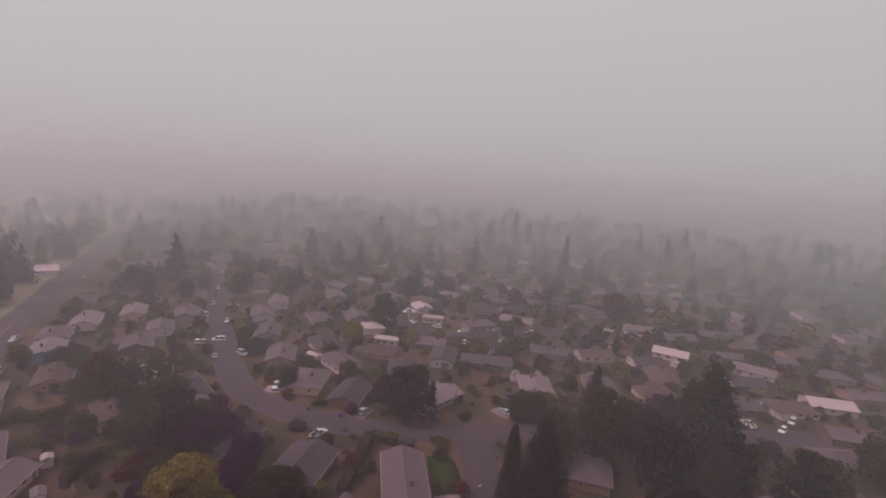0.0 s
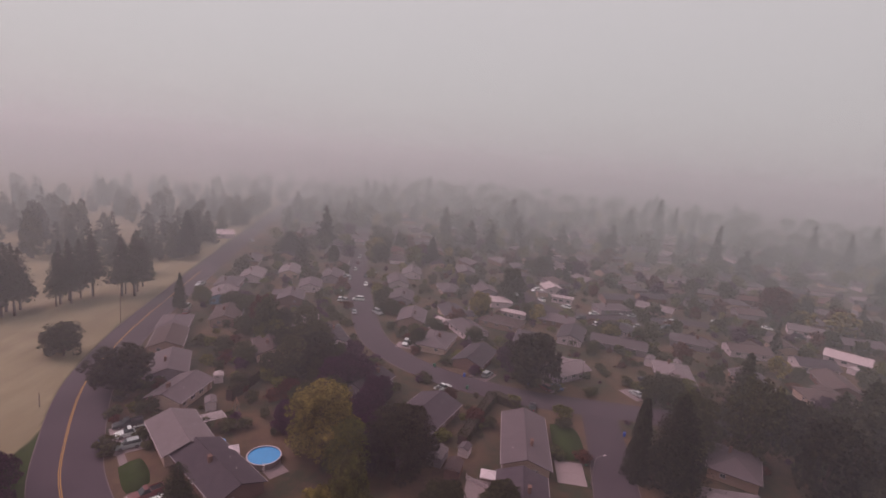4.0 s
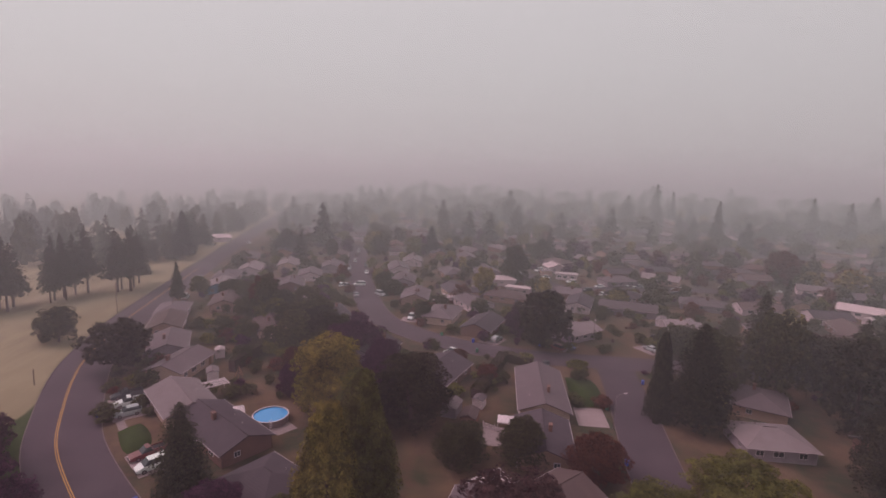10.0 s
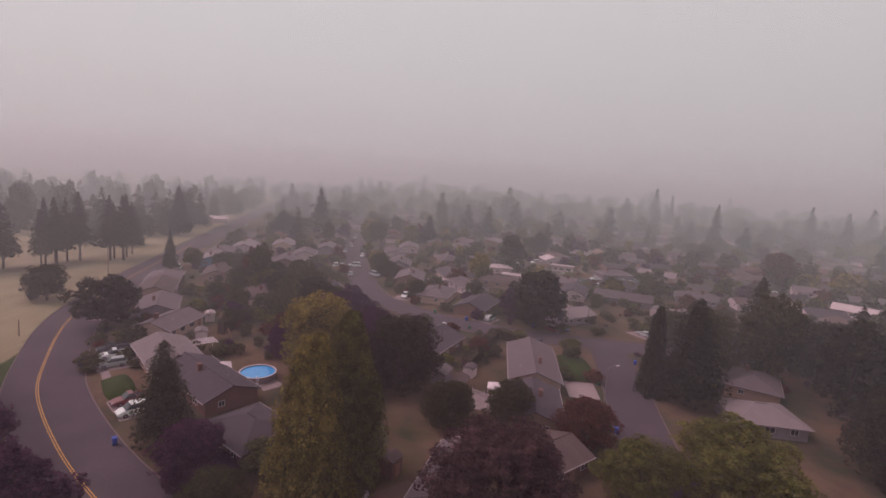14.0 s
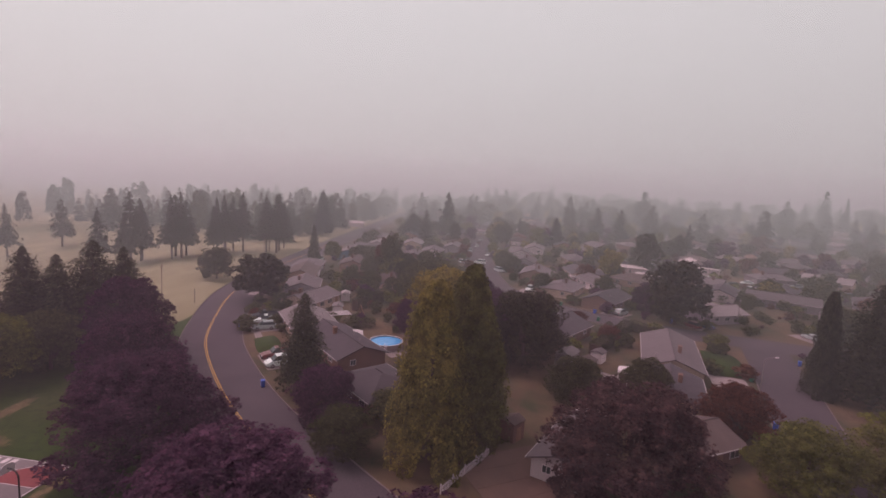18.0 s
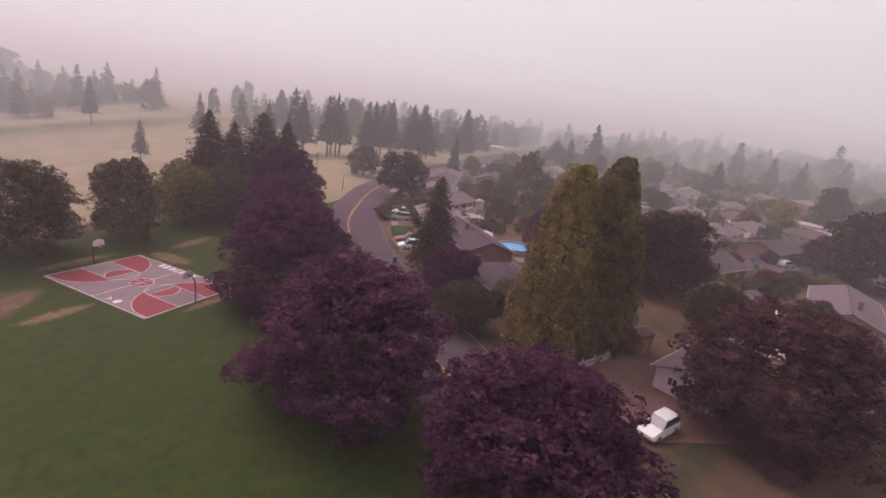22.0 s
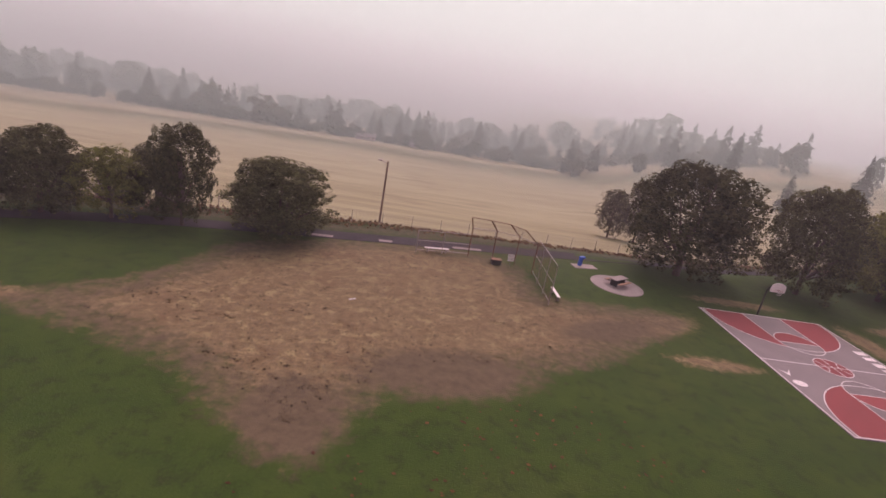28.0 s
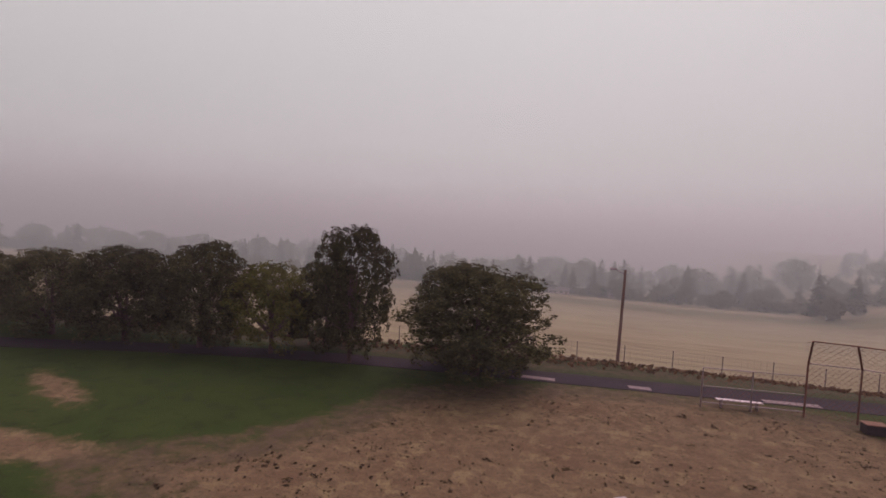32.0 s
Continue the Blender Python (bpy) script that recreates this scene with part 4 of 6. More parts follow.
def drive(name, x, y, turn, w, ln, material="concrete"):
    """A driveway slab cut by joints."""
    o = new(name, None)
    bm = bmesh.new()
    k = max(2, int(ln / 3))
    for i in range(k):
        box(bm, -w / 2, w / 2, -ln / 2 + i * ln / k + 0.02, -ln / 2 + (i + 1) * ln / k - 0.02, -0.05, 0.045)
    me = bpy.data.meshes.new(name)
    bm.to_mesh(me)
    bm.free()
    me.materials.append(M[material])
    bpy.data.objects.remove(o)
    o = new(name, me)
    o.matrix_basis = pose(x, y, 0, 0, 0, turn)
    return tagged(o, "concrete driveway slab in front of a garage" if material == "concrete" else "packed brown dirt drive beside a picket fence", "driveway", kind="structure")


# along the main road
house(26.9, -74.6, -23.8, 13.6, 6.2, "gable", "grey", "white", 2)
house(66, -23.4, 36, 14.5, 9, "gable", "light", "cream", 2)
house(54.3, -34.8, 43, 18, 8.8, "gable", "dark", "brown", 2)
house(37.6, -46.6, 46, 11, 9.0, "hip", "dark", "brown", 2)
house(85, -15.8, -12, 13, 8.4, "gable", "grey", "cream", 2)
house(99, -7.5, 18, 14, 8.5, "gable", "grey", "grey", 2)
house(117, 0.5, 15, 15, 8.5, "gable", "brown", "tan", 1)
house(131, 4.5, 12, 13, 8.5, "hip", "grey", "grey", 1)
house(142, -8.5, 10, 15, 8.8, "gable", "brown", "tan", 1)
house(166, 1.0, 8, 15, 9, "gable", "light", "blue", 1, 2.5)
house(184, 4.0, 6, 14, 9, "hip", "grey", "grey", 1)
house(200, -1.5, 6, 16, 9, "gable", "light", "white", 1)
house(212, -16, 5, 16, 9, "gable", "light", "cream", 1)
house(232, 8, 5, 16, 9, "hip", "grey", "tan", 1)
# round the bend of the side street
house(67.5, -97.2, 167.4, 21.4, 9.6, "gable", "grey", "cream", 2)
house(47.6, -91.6, 166, 14, 9.2, "gable", "dark", "tan", 2)
house(78.2, -75.4, 148, 16, 10.8, "gable", "dark", "brown", 2)
house(93.6, -60.4, 150, 13, 8.6, "gable", "dark", "grey", 2)
house(115, -93.4, 150, 15, 9, "gable", "dark", "brown", 2)
house(127.6, -82.2, 158, 15, 9.5, "hip", "grey", "cream", 2)
house(151.6, -74.4, 172, 15, 9.2, "gable", "grey", "tan", 1)
house(152, -110, 60, 16, 9.2, "hip", "brown", "tan", 1)
house(179, -70.5, 175, 15, 9, "gable", "grey", "grey", 1)
house(227, -76.5, 178, 16, 9, "gable", "light", "white", 1)
house(138.4, -36.2, 8, 15, 8, "flat", "white", "white", 1)
house(163.4, -117.4, 62, 9.5, 5, "flat", "white", "white", 1)
house(192.4, -148.2, 66, 9.5, 5.5, "flat", "white", "white", 1)
house(108.6, -120.8, 118, 13, 8.4, "gable", "light", "grey", 2, 2.5)
house(109.4, -157, -22, 16, 10.5, "hip", "light", "grey", 2)
house(134.6, -150.2, 63, 19, 9, "gable", "grey", "grey", 1)
house(184.6, -191.4, 50, 16, 9.4, "gable", "light", "cream", 1)
house(105.2, -181.4, -20, 15, 9.4, "gable", "grey", "tan", 2)
house(140.8, -183.4, 60, 16, 9.4, "hip", "grey", "grey", 1)
house(163.5, -252, 55, 15, 9, "gable", "light", "white", 1)
house(197, -286, 50, 15, 9, "gable", "light", "cream", 1)
house(130.6, -240, 40, 14, 9, "gable", "white", "white", 1)
house(107, -262, 35, 15, 9, "gable", "light", "white", 1)
house(107, -212.4, -25, 16, 9.4, "gable", "brown", "brown", 1)
house(61, -143.6, -37, 12.4, 9.6, "hip", "grey", "tan", 2)
house(46.0, -133.6, 78, 11.6, 9.2, "hip", "light", "grey", 2)
house(13.4, -129.4, -25, 12, 9, "gable", "light", "white", 2)
house(22, -197, 20, 13, 9, "gable", "grey", "grey", 1)
house(20, -218, 20, 13, 9, "hip", "grey", "tan", 1)
house(58, -239, 60, 13, 9, "gable", "grey", "brown", 1)
house(302, 44, 20, 18, 10, "flat", "white", "white", 1)
# farther blocks, one house after another
FAR = (
    (201, -111, 5, 16, "gable", "grey", "grey"), (181, -115, 0, 9, "flat", "white", "white"), (212, -149, 0, 10, "gable", "white", "white"), (181, -168, 95, 15, "hip", "grey", "grey"), (76, -259, 60, 15, "gable", "white", "white"),
    (149, -263, 75, 16, "gable", "grey", "grey"), (140, -313, 70, 16, "gable", "grey", "grey"), (161, -345, 80, 17, "gable", "grey", "tan"), (97, -294, 60, 16, "hip", "grey", "grey"), (193, -259, 80, 16, "gable", "light", "grey"),
    (119, -306, 70, 14, "gable", "brown", "tan"), (239, -37, 0, 14, "gable", "brown", "tan"), (259, -143, 0, 16, "hip", "grey", "tan"), (238, -107, 0, 15, "gable", "grey", "grey"), (267, -172, 0, 16, "gable", "light", "white"),
    (208, -37, 0, 15, "gable", "grey", "grey"), (233, -138, 0, 14, "gable", "grey", "grey"), (252, -245, 60, 16, "gable", "grey", "white"),
)
for x, y, turn, w, style, shingles, siding in FAR:
    house(x, y, turn, w, 9.2, style, shingles, siding, 1)
# the last rows before the haze closes
r = random.Random(4)
for i in range(7):
    for j in range(9):
        x, y = 250 + i * 38 + r.uniform(-8, 8), -420 + j * 48 + r.uniform(-8, 8)
        if (x < 300 and y > -200) or (x < 270 and y > -330):
            continue
        house(x, y, r.choice((0, 0, 90)) + r.uniform(-6, 6), r.uniform(14, 18), 9.2, r.choice(("gable", "gable", "hip")), r.choice(("grey", "grey", "light", "brown", "dark")), r.choice(("grey", "tan", "white", "cream")), 0)
for i in range(5):
    for j in range(3):
        x, y = 40 + i * 46 + r.uniform(-8, 8), -345 - j * 45 + r.uniform(-8, 8)
        house(x, y, r.choice((60, 70, 150)), r.uniform(14, 18), 9.2, r.choice(("gable", "hip")), r.choice(("grey", "light", "brown")), r.choice(("grey", "tan", "white")), 0)

# more homes fill the blocks between
taken = [(o.location.x, o.location.y) for o in scene.objects if o.name.startswith("house")]
lines = [p for pts in (MAIN_ROAD, STREET, STREET_BEND, STREET_FAR) for p in curve_points(pts, 5)]
LX, LY = np.array([p.x for p in lines]), np.array([p.y for p in lines])
for i in range(-3, 20):
    for j in range(18):
        x, y = 40 + i * 18.5 + (j % 2) * 9 + r.uniform(-3, 3), -372 + j * 21.5 + r.uniform(-3, 3)
        if math.hypot(x + 29, y + 60) < 115 or y > 0.07 * x - 10 or (x < 112 and y > -132):
            continue
        near = np.hypot(LX - x, LY - y)
        if near.min() < 12 or min(math.hypot(x - a, y - b) for a, b in taken) < 16.5:
            continue
        k = int(near.argmin())
        q = lines[min(k + 1, len(lines) - 1)] - lines[max(k - 1, 0)]
        turn = math.degrees(math.atan2(q.y, q.x)) + (180 if r.random() < 0.5 else 0) + (90 if r.random() < 0.15 else 0)
        taken.append((x, y))
        far = math.hypot(x + 29, y + 60) > 230
        house(x, y, turn, r.uniform(12, 15.5), r.uniform(8.5, 9.5), r.choice(("gable", "gable", "hip")), r.choice(("grey", "grey", "grey", "light", "brown", "dark", "dark", "red")), r.choice(("grey", "tan", "white", "cream", "brown")), 0 if far else 1, 0 if far else r.choice((0, 0, 2.5)))

# lesser trees scattered through the blocks, clear of roofs and streets
clear = [(a, b, 8.5) for a, b in taken] + [(p.x, p.y, 7.0) for p in lines]
CX, CY, CR = np.array(clear).T
CR = CR - 1.5
done = 0
while done < 1050:
    x, y = r.uniform(-60, 560), r.uniform(-560, 30)
    d = math.hypot(x + 29, y + 60)
    if d < 112 or d > 600 or r.random() > min(1.0, 220 / d) * (0.72 if d < 230 else 1.0) or y > 0.07 * x - 4 or np.min(np.hypot(CX - x, CY - y) - CR) < 0:
        continue
    if x < 112 and y > -132:
        continue
    done += 1
    q = r.random()
    named = d < 200
    if d > 210 and q < 0.06 or d > 360 and q < 0.22:
        h = r.uniform(11, 22)
        if named:
            h = min(h, 17)
            tree(x, y, h, h * 0.22, "fir", "conifer", r.randint(0, 2), group="scattered trees")
        else:
            stuff_tree(x, y, h, h * r.uniform(0.2, 0.33), "fir", "conifer", r.randint(0, 2), "suburb_trees")
    else:
        h = r.uniform(3, 7.5) if d < 280 else r.uniform(4, 11)
        colour = r.choice(("green", "green", "green", "green", "green", "fresh", "rust", "plum", "yellow"))
        if named:
            tree(x, y, h, h * r.uniform(0.42, 0.6), "round", colour, r.randint(1, 5), group="scattered trees")
        else:
            stuff_tree(x, y, h, h * r.uniform(0.42, 0.6), "round", colour, r.randint(1, 3), "suburb_trees")
for i in range(170):
    x, y = r.uniform(190, 520), r.uniform(0, 1) ** 1.5
    y = 40 + 0.06 * (x - 190) + y * 200
    h = r.uniform(9, 23)
    stuff_tree(x, y, h, h * r.uniform(0.2, 0.3), "fir" if r.random() < 0.7 else "round", "conifer" if r.random() < 0.7 else "green", r.randint(1, 2), "suburb_trees")
# wooded land rising into the smoke
for i in range(520):
    a, d = r.uniform(-1.85, 0.30), 380 + 460 * r.random() ** 0.8
    x, y = -29 + d * math.cos(a), -60 + d * math.sin(a)
    fir = r.random() < 0.22
    h = r.uniform(12, 25) if fir else r.uniform(7, 16)
    stuff_tree(x, y, h, h * (r.uniform(0.22, 0.34) if fir else r.uniform(0.4, 0.7)), "fir" if fir else "round", "conifer" if fir else "green", r.randint(1, 2), "suburb_trees", 0.3)
pour("suburb_trees", "distant garden trees and firs fading into smoke", "trees")
for row in ((-62, 300, 5, 13, "white"), (-110, 306, -5, 12, "grey"), (-34, 304, 3, 12, "white"), (-170, 300, 10, 14, "tan")):
    house(row[0], row[1], row[2], row[3], 9, "gable", "light", row[4], 1)
# woods beyond the field
for i in range(320):
    x = r.uniform(-520, 190)
    y = 298 - 0.0005 * (x + 50) ** 2 + r.uniform(0, 1) ** 1.3 * 130 - (60 if x > 60 else 0) * r.random()
    q = r.random()
    if q < 0.45:
        h = r.uniform(11, 26)
        stuff_tree(x, y, h, h * r.uniform(0.19, 0.27), "fir", "conifer", r.choice((0, 2, 2)), "far_woods")
    else:
        h = r.uniform(6, 13) * (1.5 if r.random() < 0.12 else 1)
        stuff_tree(x, y, h, h * r.uniform(0.4, 0.6), "round", r.choice(("green", "pale", "pale")), r.randint(1, 3), "far_woods")
for i in range(170):
    x = r.uniform(-540, 190)
    y = 380 - 0.0005 * (x + 50) ** 2 + r.uniform(0, 1) * 140
    h = r.uniform(10, 22)
    fir = r.random() < 0.3
    stuff_tree(x, y, h, h * (0.24 if fir else r.uniform(0.4, 0.65)), "fir" if fir else "round", "conifer" if fir else r.choice(("green", "pale")), r.randint(1, 3), "far_woods", 0.5)
for i in range(260):
    x = r.uniform(-520, 160)
    h = r.uniform(3.0, 7.5)
    stuff_tree(x, 296 - 0.0005 * (x + 50) ** 2 + r.uniform(-2, 12), h, h * r.uniform(0.6, 1.1), "round", r.choice(("green", "pale", "dark")), r.randint(1, 3), "far_woods", 0.5)
pour("far_woods", "mixed woods along the far side of the field", "woods")

# ---- basketball court ----
W, LN = 12.0, 17.6
COURT_Y = -1.95


def flat(name, pts, z, material, parent, label=""):
    """A thin painted sheet, 3 mm thick."""
    bm = bmesh.new()
    prism(bm, [(x, y, z) for x, y in pts], 0.003)
    bmesh.ops.recalc_face_normals(bm, faces=bm.faces)
    return part(name, bm, material, parent, label)


def stripe(bm, a, b, w, z):
    a, b = Vector(a), Vector(b)
    d = (b - a).normalized() * 1.0
    n = Vector((-d.y, d.x)) * w / 2
    prism(bm, [(*(a - n), z), (*(b - n), z), (*(b + n), z), (*(a + n), z)], 0.003)


def arc(cx, cy, rx, ry, a0, a1, k=28):
    return [(cx + rx * math.cos(radians(a0 + (a1 - a0) * i / k)), cy + ry * math.sin(radians(a0 + (a1 - a0) * i / k))) for i in range(k + 1)]


def court():
    c = new("court")
    c.location = (0, COURT_Y, 0)
    tagged(c, "grey basketball court with red painted ends and white lines", "basketball court", kind="structure")
    part("slab", boxed(0, W, -LN, 0, -0.1, 0.05), M["court"], c)
    lines = bmesh.new()
    e = 0.12
    for a, b in (((e, -e), (W - e, -e)), ((e, -LN + e), (W - e, -LN + e)), ((e, -e), (e, -LN + e)), ((W - e, -e), (W - e, -LN + e)), ((e, -LN / 2), (W - e, -LN / 2))):
        stripe(lines, a, b, 0.09, 0.066)
    for s, y0 in ((1, -LN + 0.16), (-1, -0.16)):
        out = [(W / 2 + 5.6, y0), *arc(W / 2, y0 + s * 0.9, 5.6, 5.3 * s, 0, 180), (W / 2 - 5.6, y0)]
        flat("red_end", out, 0.054, M["court_red"], c, "red painted three-point area")
        flat("key", [(W / 2 - 1.83, y0), (W / 2 + 1.83, y0), (W / 2 + 1.83, y0 + s * 5.0), *arc(W / 2, y0 + s * 5.0, 1.83, 1.83 * s, 0, 180), (W / 2 - 1.83, y0 + s * 5.0)], 0.058, M["court"], c, "grey key")
        flat("half_circle", arc(W / 2, y0 + s * 5.0, 1.78, -1.78 * s, 0, 180), 0.062, M["court_red"], c, "red half circle at the free-throw line")
        for p in (out, arc(W / 2, y0 + s * 5.0, 1.83, 1.83, 0, 360, 36)):
            for a, b in zip(p, p[1:]):
                stripe(lines, a, b, 0.07, 0.066)
        stripe(lines, (W / 2 - 1.83, y0 + s * 5.0), (W / 2 + 1.83, y0 + s * 5.0), 0.07, 0.0665)
        for q in (-1.83, 1.83):
            stripe(lines, (W / 2 + q, y0), (W / 2 + q, y0 + s * 5.0), 0.07, 0.0664)
    flat("centre_circle", arc(W / 2, -LN / 2, 1.3, 1.3, 0, 360, 40)[:-1], 0.0682, M["court_red"], c, "red centre circle painted as a ball")
    for p in (arc(W / 2, -LN / 2, 1.3, 1.3, 0, 360, 40), arc(W / 2 - 1.5, -LN / 2, 0.95, 0.95, -52, 52), arc(W / 2 + 1.5, -LN / 2, 0.95, 0.95, 128, 232), [(W / 2, -LN / 2 - 1.3), (W / 2, -LN / 2 + 1.3)], [(W / 2 - 1.3, -LN / 2), (W / 2 + 1.3, -LN / 2)]):
        for a, b in zip(p, p[1:]):
            stripe(lines, a, b, 0.07, 0.073)
    part("white_lines", lines, M["white"], c, "white painted court lines")
    # lettering by the side line, unreadable
    for i, ln in enumerate((0.6, 0.5, 0.62, 0.3, 0.3, 0.55, 0.6)):
        flat("letter_bar", [(10.75, -5.2 - i * 0.95), (11.7, -5.2 - i * 0.95), (11.7, -5.2 - i * 0.95 - ln), (10.75, -5.2 - i * 0.95 - ln)], 0.071, M["white"], c, "white painted lettering")
    flat("tick_mark", [(0.45, -10.2), (0.9, -11.0), (1.5, -10.0), (0.95, -10.6)], 0.071, M["white"], c, "white painted mark")
    flat("round_mark", arc(0.95, -11.9, 0.5, 0.4, 0, 360, 16)[:-1], 0.071, M["white"], c, "white painted mark")


def hoop(y, s, label):
    """Gooseneck post behind the base line, fan-shaped board over the court; s points into the court."""
    h = empty("basketball_hoop", pose(W / 2, y + COURT_Y, 0.05), label, "basketball hoop", "court hoops")
    bm = bmesh.new()
    tube(bm, (0, 0, -0.2), (0, 0, 2.5), 0.08)
    for a, b in (((0, 0, 2.48), (0, s * 0.25, 2.95)), ((0, s * 0.25, 2.93), (0, s * 0.75, 3.15)), ((0, s * 0.72, 3.14), (0, s * 1.15, 3.15))):
        tube(bm, a, b, 0.075)
    part("post", bm, M["black"], h, "dark bent steel post")
    bm = bmesh.new()
    outline = [(-0.7, 2.75), (0.7, 2.75)] + [(0.7 * math.cos(radians(a)), 3.2 + 0.42 * math.sin(radians(a))) for a in range(0, 181, 15)]
    a = [bm.verts.new((x, s * 1.15, z)) for x, z in outline]
    b = [bm.verts.new((x, s * 1.21, z)) for x, z in outline]
    bm.faces.new(a)
    bm.faces.new(b[::-1])
    for i in range(len(a)):
        bm.faces.new((a[i], b[i], b[(i + 1) % len(a)], a[(i + 1) % len(a)]))
    bmesh.ops.recalc_face_normals(bm, faces=bm.faces)
    part("backboard", bm, M["white"], h, "white fan-shaped board")
    bm = bmesh.new()
    for i in range(14):
        p, q = radians(i * 360 / 14), radians((i + 1) * 360 / 14)
        tube(bm, (0.23 * math.cos(p), s * 1.47 + 0.23 * math.sin(p), 3.0), (0.23 * math.cos(q), s * 1.47 + 0.23 * math.sin(q), 3.0), 0.018, None, 5)
    part("rim", bm, M["court_red"], h, "orange rim")
    bm = bmesh.new()
    for i in range(10):
        p, q = radians(i * 36), radians(i * 36 + 30)
        tube(bm, (0.22 * math.cos(p), s * 1.47 + 0.22 * math.sin(p), 2.99), (0.14 * math.cos(q), s * 1.47 + 0.14 * math.sin(q), 2.6), 0.006, None, 3)
        tube(bm, (0.22 * math.cos(q), s * 1.47 + 0.22 * math.sin(q), 2.99), (0.14 * math.cos(p), s * 1.47 + 0.14 * math.sin(p), 2.6), 0.006, None, 3)
    part("net", bm, M["white"], h)


court()
hoop(-LN + 0.1 - 0.4, 1, "basketball hoop with a white fan-shaped board at the court's end")
hoop(0.3, -1, "basketball hoop with a white fan-shaped board under the trees")


# ---- ball field, path and field fence ----
def wire_net(bm, a, b, z0, z1, step=0.3, top_shift=(0, 0)):
    """Chain-link: thin crossing wires between two posts."""
    a, b = Vector((*a, 0)), Vector((*b, 0))
    ln, hh = (b - a).length, z1 - z0
    d, sh = (b - a) / ln, Vector((*top_shift, 0))
    k = int((ln + hh) / step)
    for sgn in (1, -1):
        for i in range(k):
            s0 = -hh + i * step + step * 0.5
            lo, hi = max(0, s0), min(ln, s0 + hh)
            if hi - lo < 0.1:
                continue
            za, zb = z0 + (lo - s0), z0 + (hi - s0)
            if sgn < 0:
                za, zb = z1 - (lo - s0), z1 - (hi - s0)
            fa, fb = (za - z0) / hh, (zb - z0) / hh
            p, q = a + d * lo + sh * fa, a + d * hi + sh * fb
            tube(bm, (p.x, p.y, za), (q.x, q.y, zb), 0.007, None, 3)


def backstop():
    h = empty("backstop", pose(0, 0, 0), "rusty chain-link ball field backstop with a leaning top", "backstop")
    posts = [(-21.1, 2.9), (-18.7, 3.0), (-16.6, 2.3), (-15.2, 0.6)]
    tops = [(-21.6, 1.0), (-19.8, 0.9), (-18.1, 0.5), (-16.9, -0.7)]
    for (x, y), (u, v) in zip(posts, tops):
        part("post", tube(bmesh.new(), (x, y, -0.3), (x, y, 2.9), 0.05), M["rust"], h)
        part("leaning_bar", tube(bmesh.new(), (x, y, 2.88), (u, v, 4.4), 0.05), M["rust"], h, "rusty leaning bar")
    for i in range(3):
        a, b, c, d = posts[i], posts[i + 1], tops[i], tops[i + 1]
        part("rail", tube(bmesh.new(), (*a, 2.9), (*b, 2.9), 0.03), M["steel"], h)
        part("top_rail", tube(bmesh.new(), (*c, 4.4), (*d, 4.4), 0.03), M["rust"], h)
        bm = bmesh.new()
        wire_net(bm, a, b, 0.05, 2.9)
        part("netting", bm, M["rust"], h)
        bm = bmesh.new()
        wire_net(bm, a, b, 2.9, 4.4, 0.35, ((c[0] + d[0] - a[0] - b[0]) / 2, (c[1] + d[1] - a[1] - b[1]) / 2))
        part("top_netting", bm, M["rust"], h)
    # low wings
    for pts, hs in (([(-15.2, 0.6), (-15.2, -1.7), (-15.2, -4.0), (-15.2, -6.2)], (3.4, 3.4, 3.4, 2.9)), ([(-21.1, 2.9), (-23.7, 2.4), (-26.2, 1.9)], (2.2, 2.2, 2.2))):
        for i, (x, y) in enumerate(pts[1:]):
            part("wing_post", tube(bmesh.new(), (x, y, -0.3), (x, y, hs[0]), 0.04), M["steel"], h)
            for z in (hs[0], hs[0] * 0.55, 0.3):
                part("wing_rail", tube(bmesh.new(), (*pts[i], z), (x, y, z), 0.025), M["steel"], h)
            bm = bmesh.new()
            wire_net(bm, pts[i], (x, y), 0.05, hs[0])
            part("wing_netting", bm, M["rust"], h)


backstop()


def bench(x, y, turn, ln, label):
    h = empty("bench", pose(x, y, 0, 0, 0, turn), label, "bench", "players' benches")
    part("seat", boxed(-ln / 2, ln / 2, -0.14, 0.14, 0.40, 0.45, 0.01), M["white"], h)
    for s in (-0.38, 0.38):
        part("leg", boxed(s * ln - 0.03, s * ln + 0.03, -0.12, 0.12, 0, 0.40), M["steel"], h)


bench(-14.2, -4.3, 92, 2.2, "pale plank bench beside the wing fence")
bench(-24.2, 2.7, 10, 2.4, "low pale plank bench on the ball field")
h = empty("equipment_box", pose(-18.5, 1.8, 0, 0, 0, 8), "dark equipment box with a pale lid", "box")
part("body", boxed(-0.46, 0.46, -0.28, 0.28, 0, 0.48, 0.03), M["black"], h)
part("lid", boxed(-0.5, 0.5, -0.32, 0.32, 0.48, 0.54, 0.02), M["wood"], h, "pale lid")
h = empty("notice_sign", pose(-17.2, 1.5, 0, 0, 0, 12), "small white notice sign on a post", "sign")
part("post", tube(bmesh.new(), (0, 0.03, -0.2), (0, 0.03, 1.2), 0.03), M["steel"], h)
part("panel", boxed(-0.33, 0.33, -0.02, 0.0, 0.6, 1.3, 0.005), M["white"], h)
bm = bmesh.new()
for z in (1.12, 0.84):
    box(bm, -0.2, 0.18, -0.026, -0.02, z, z + 0.03)
part("text_bar", bm, M["black"], h, "dark unreadable text lines")
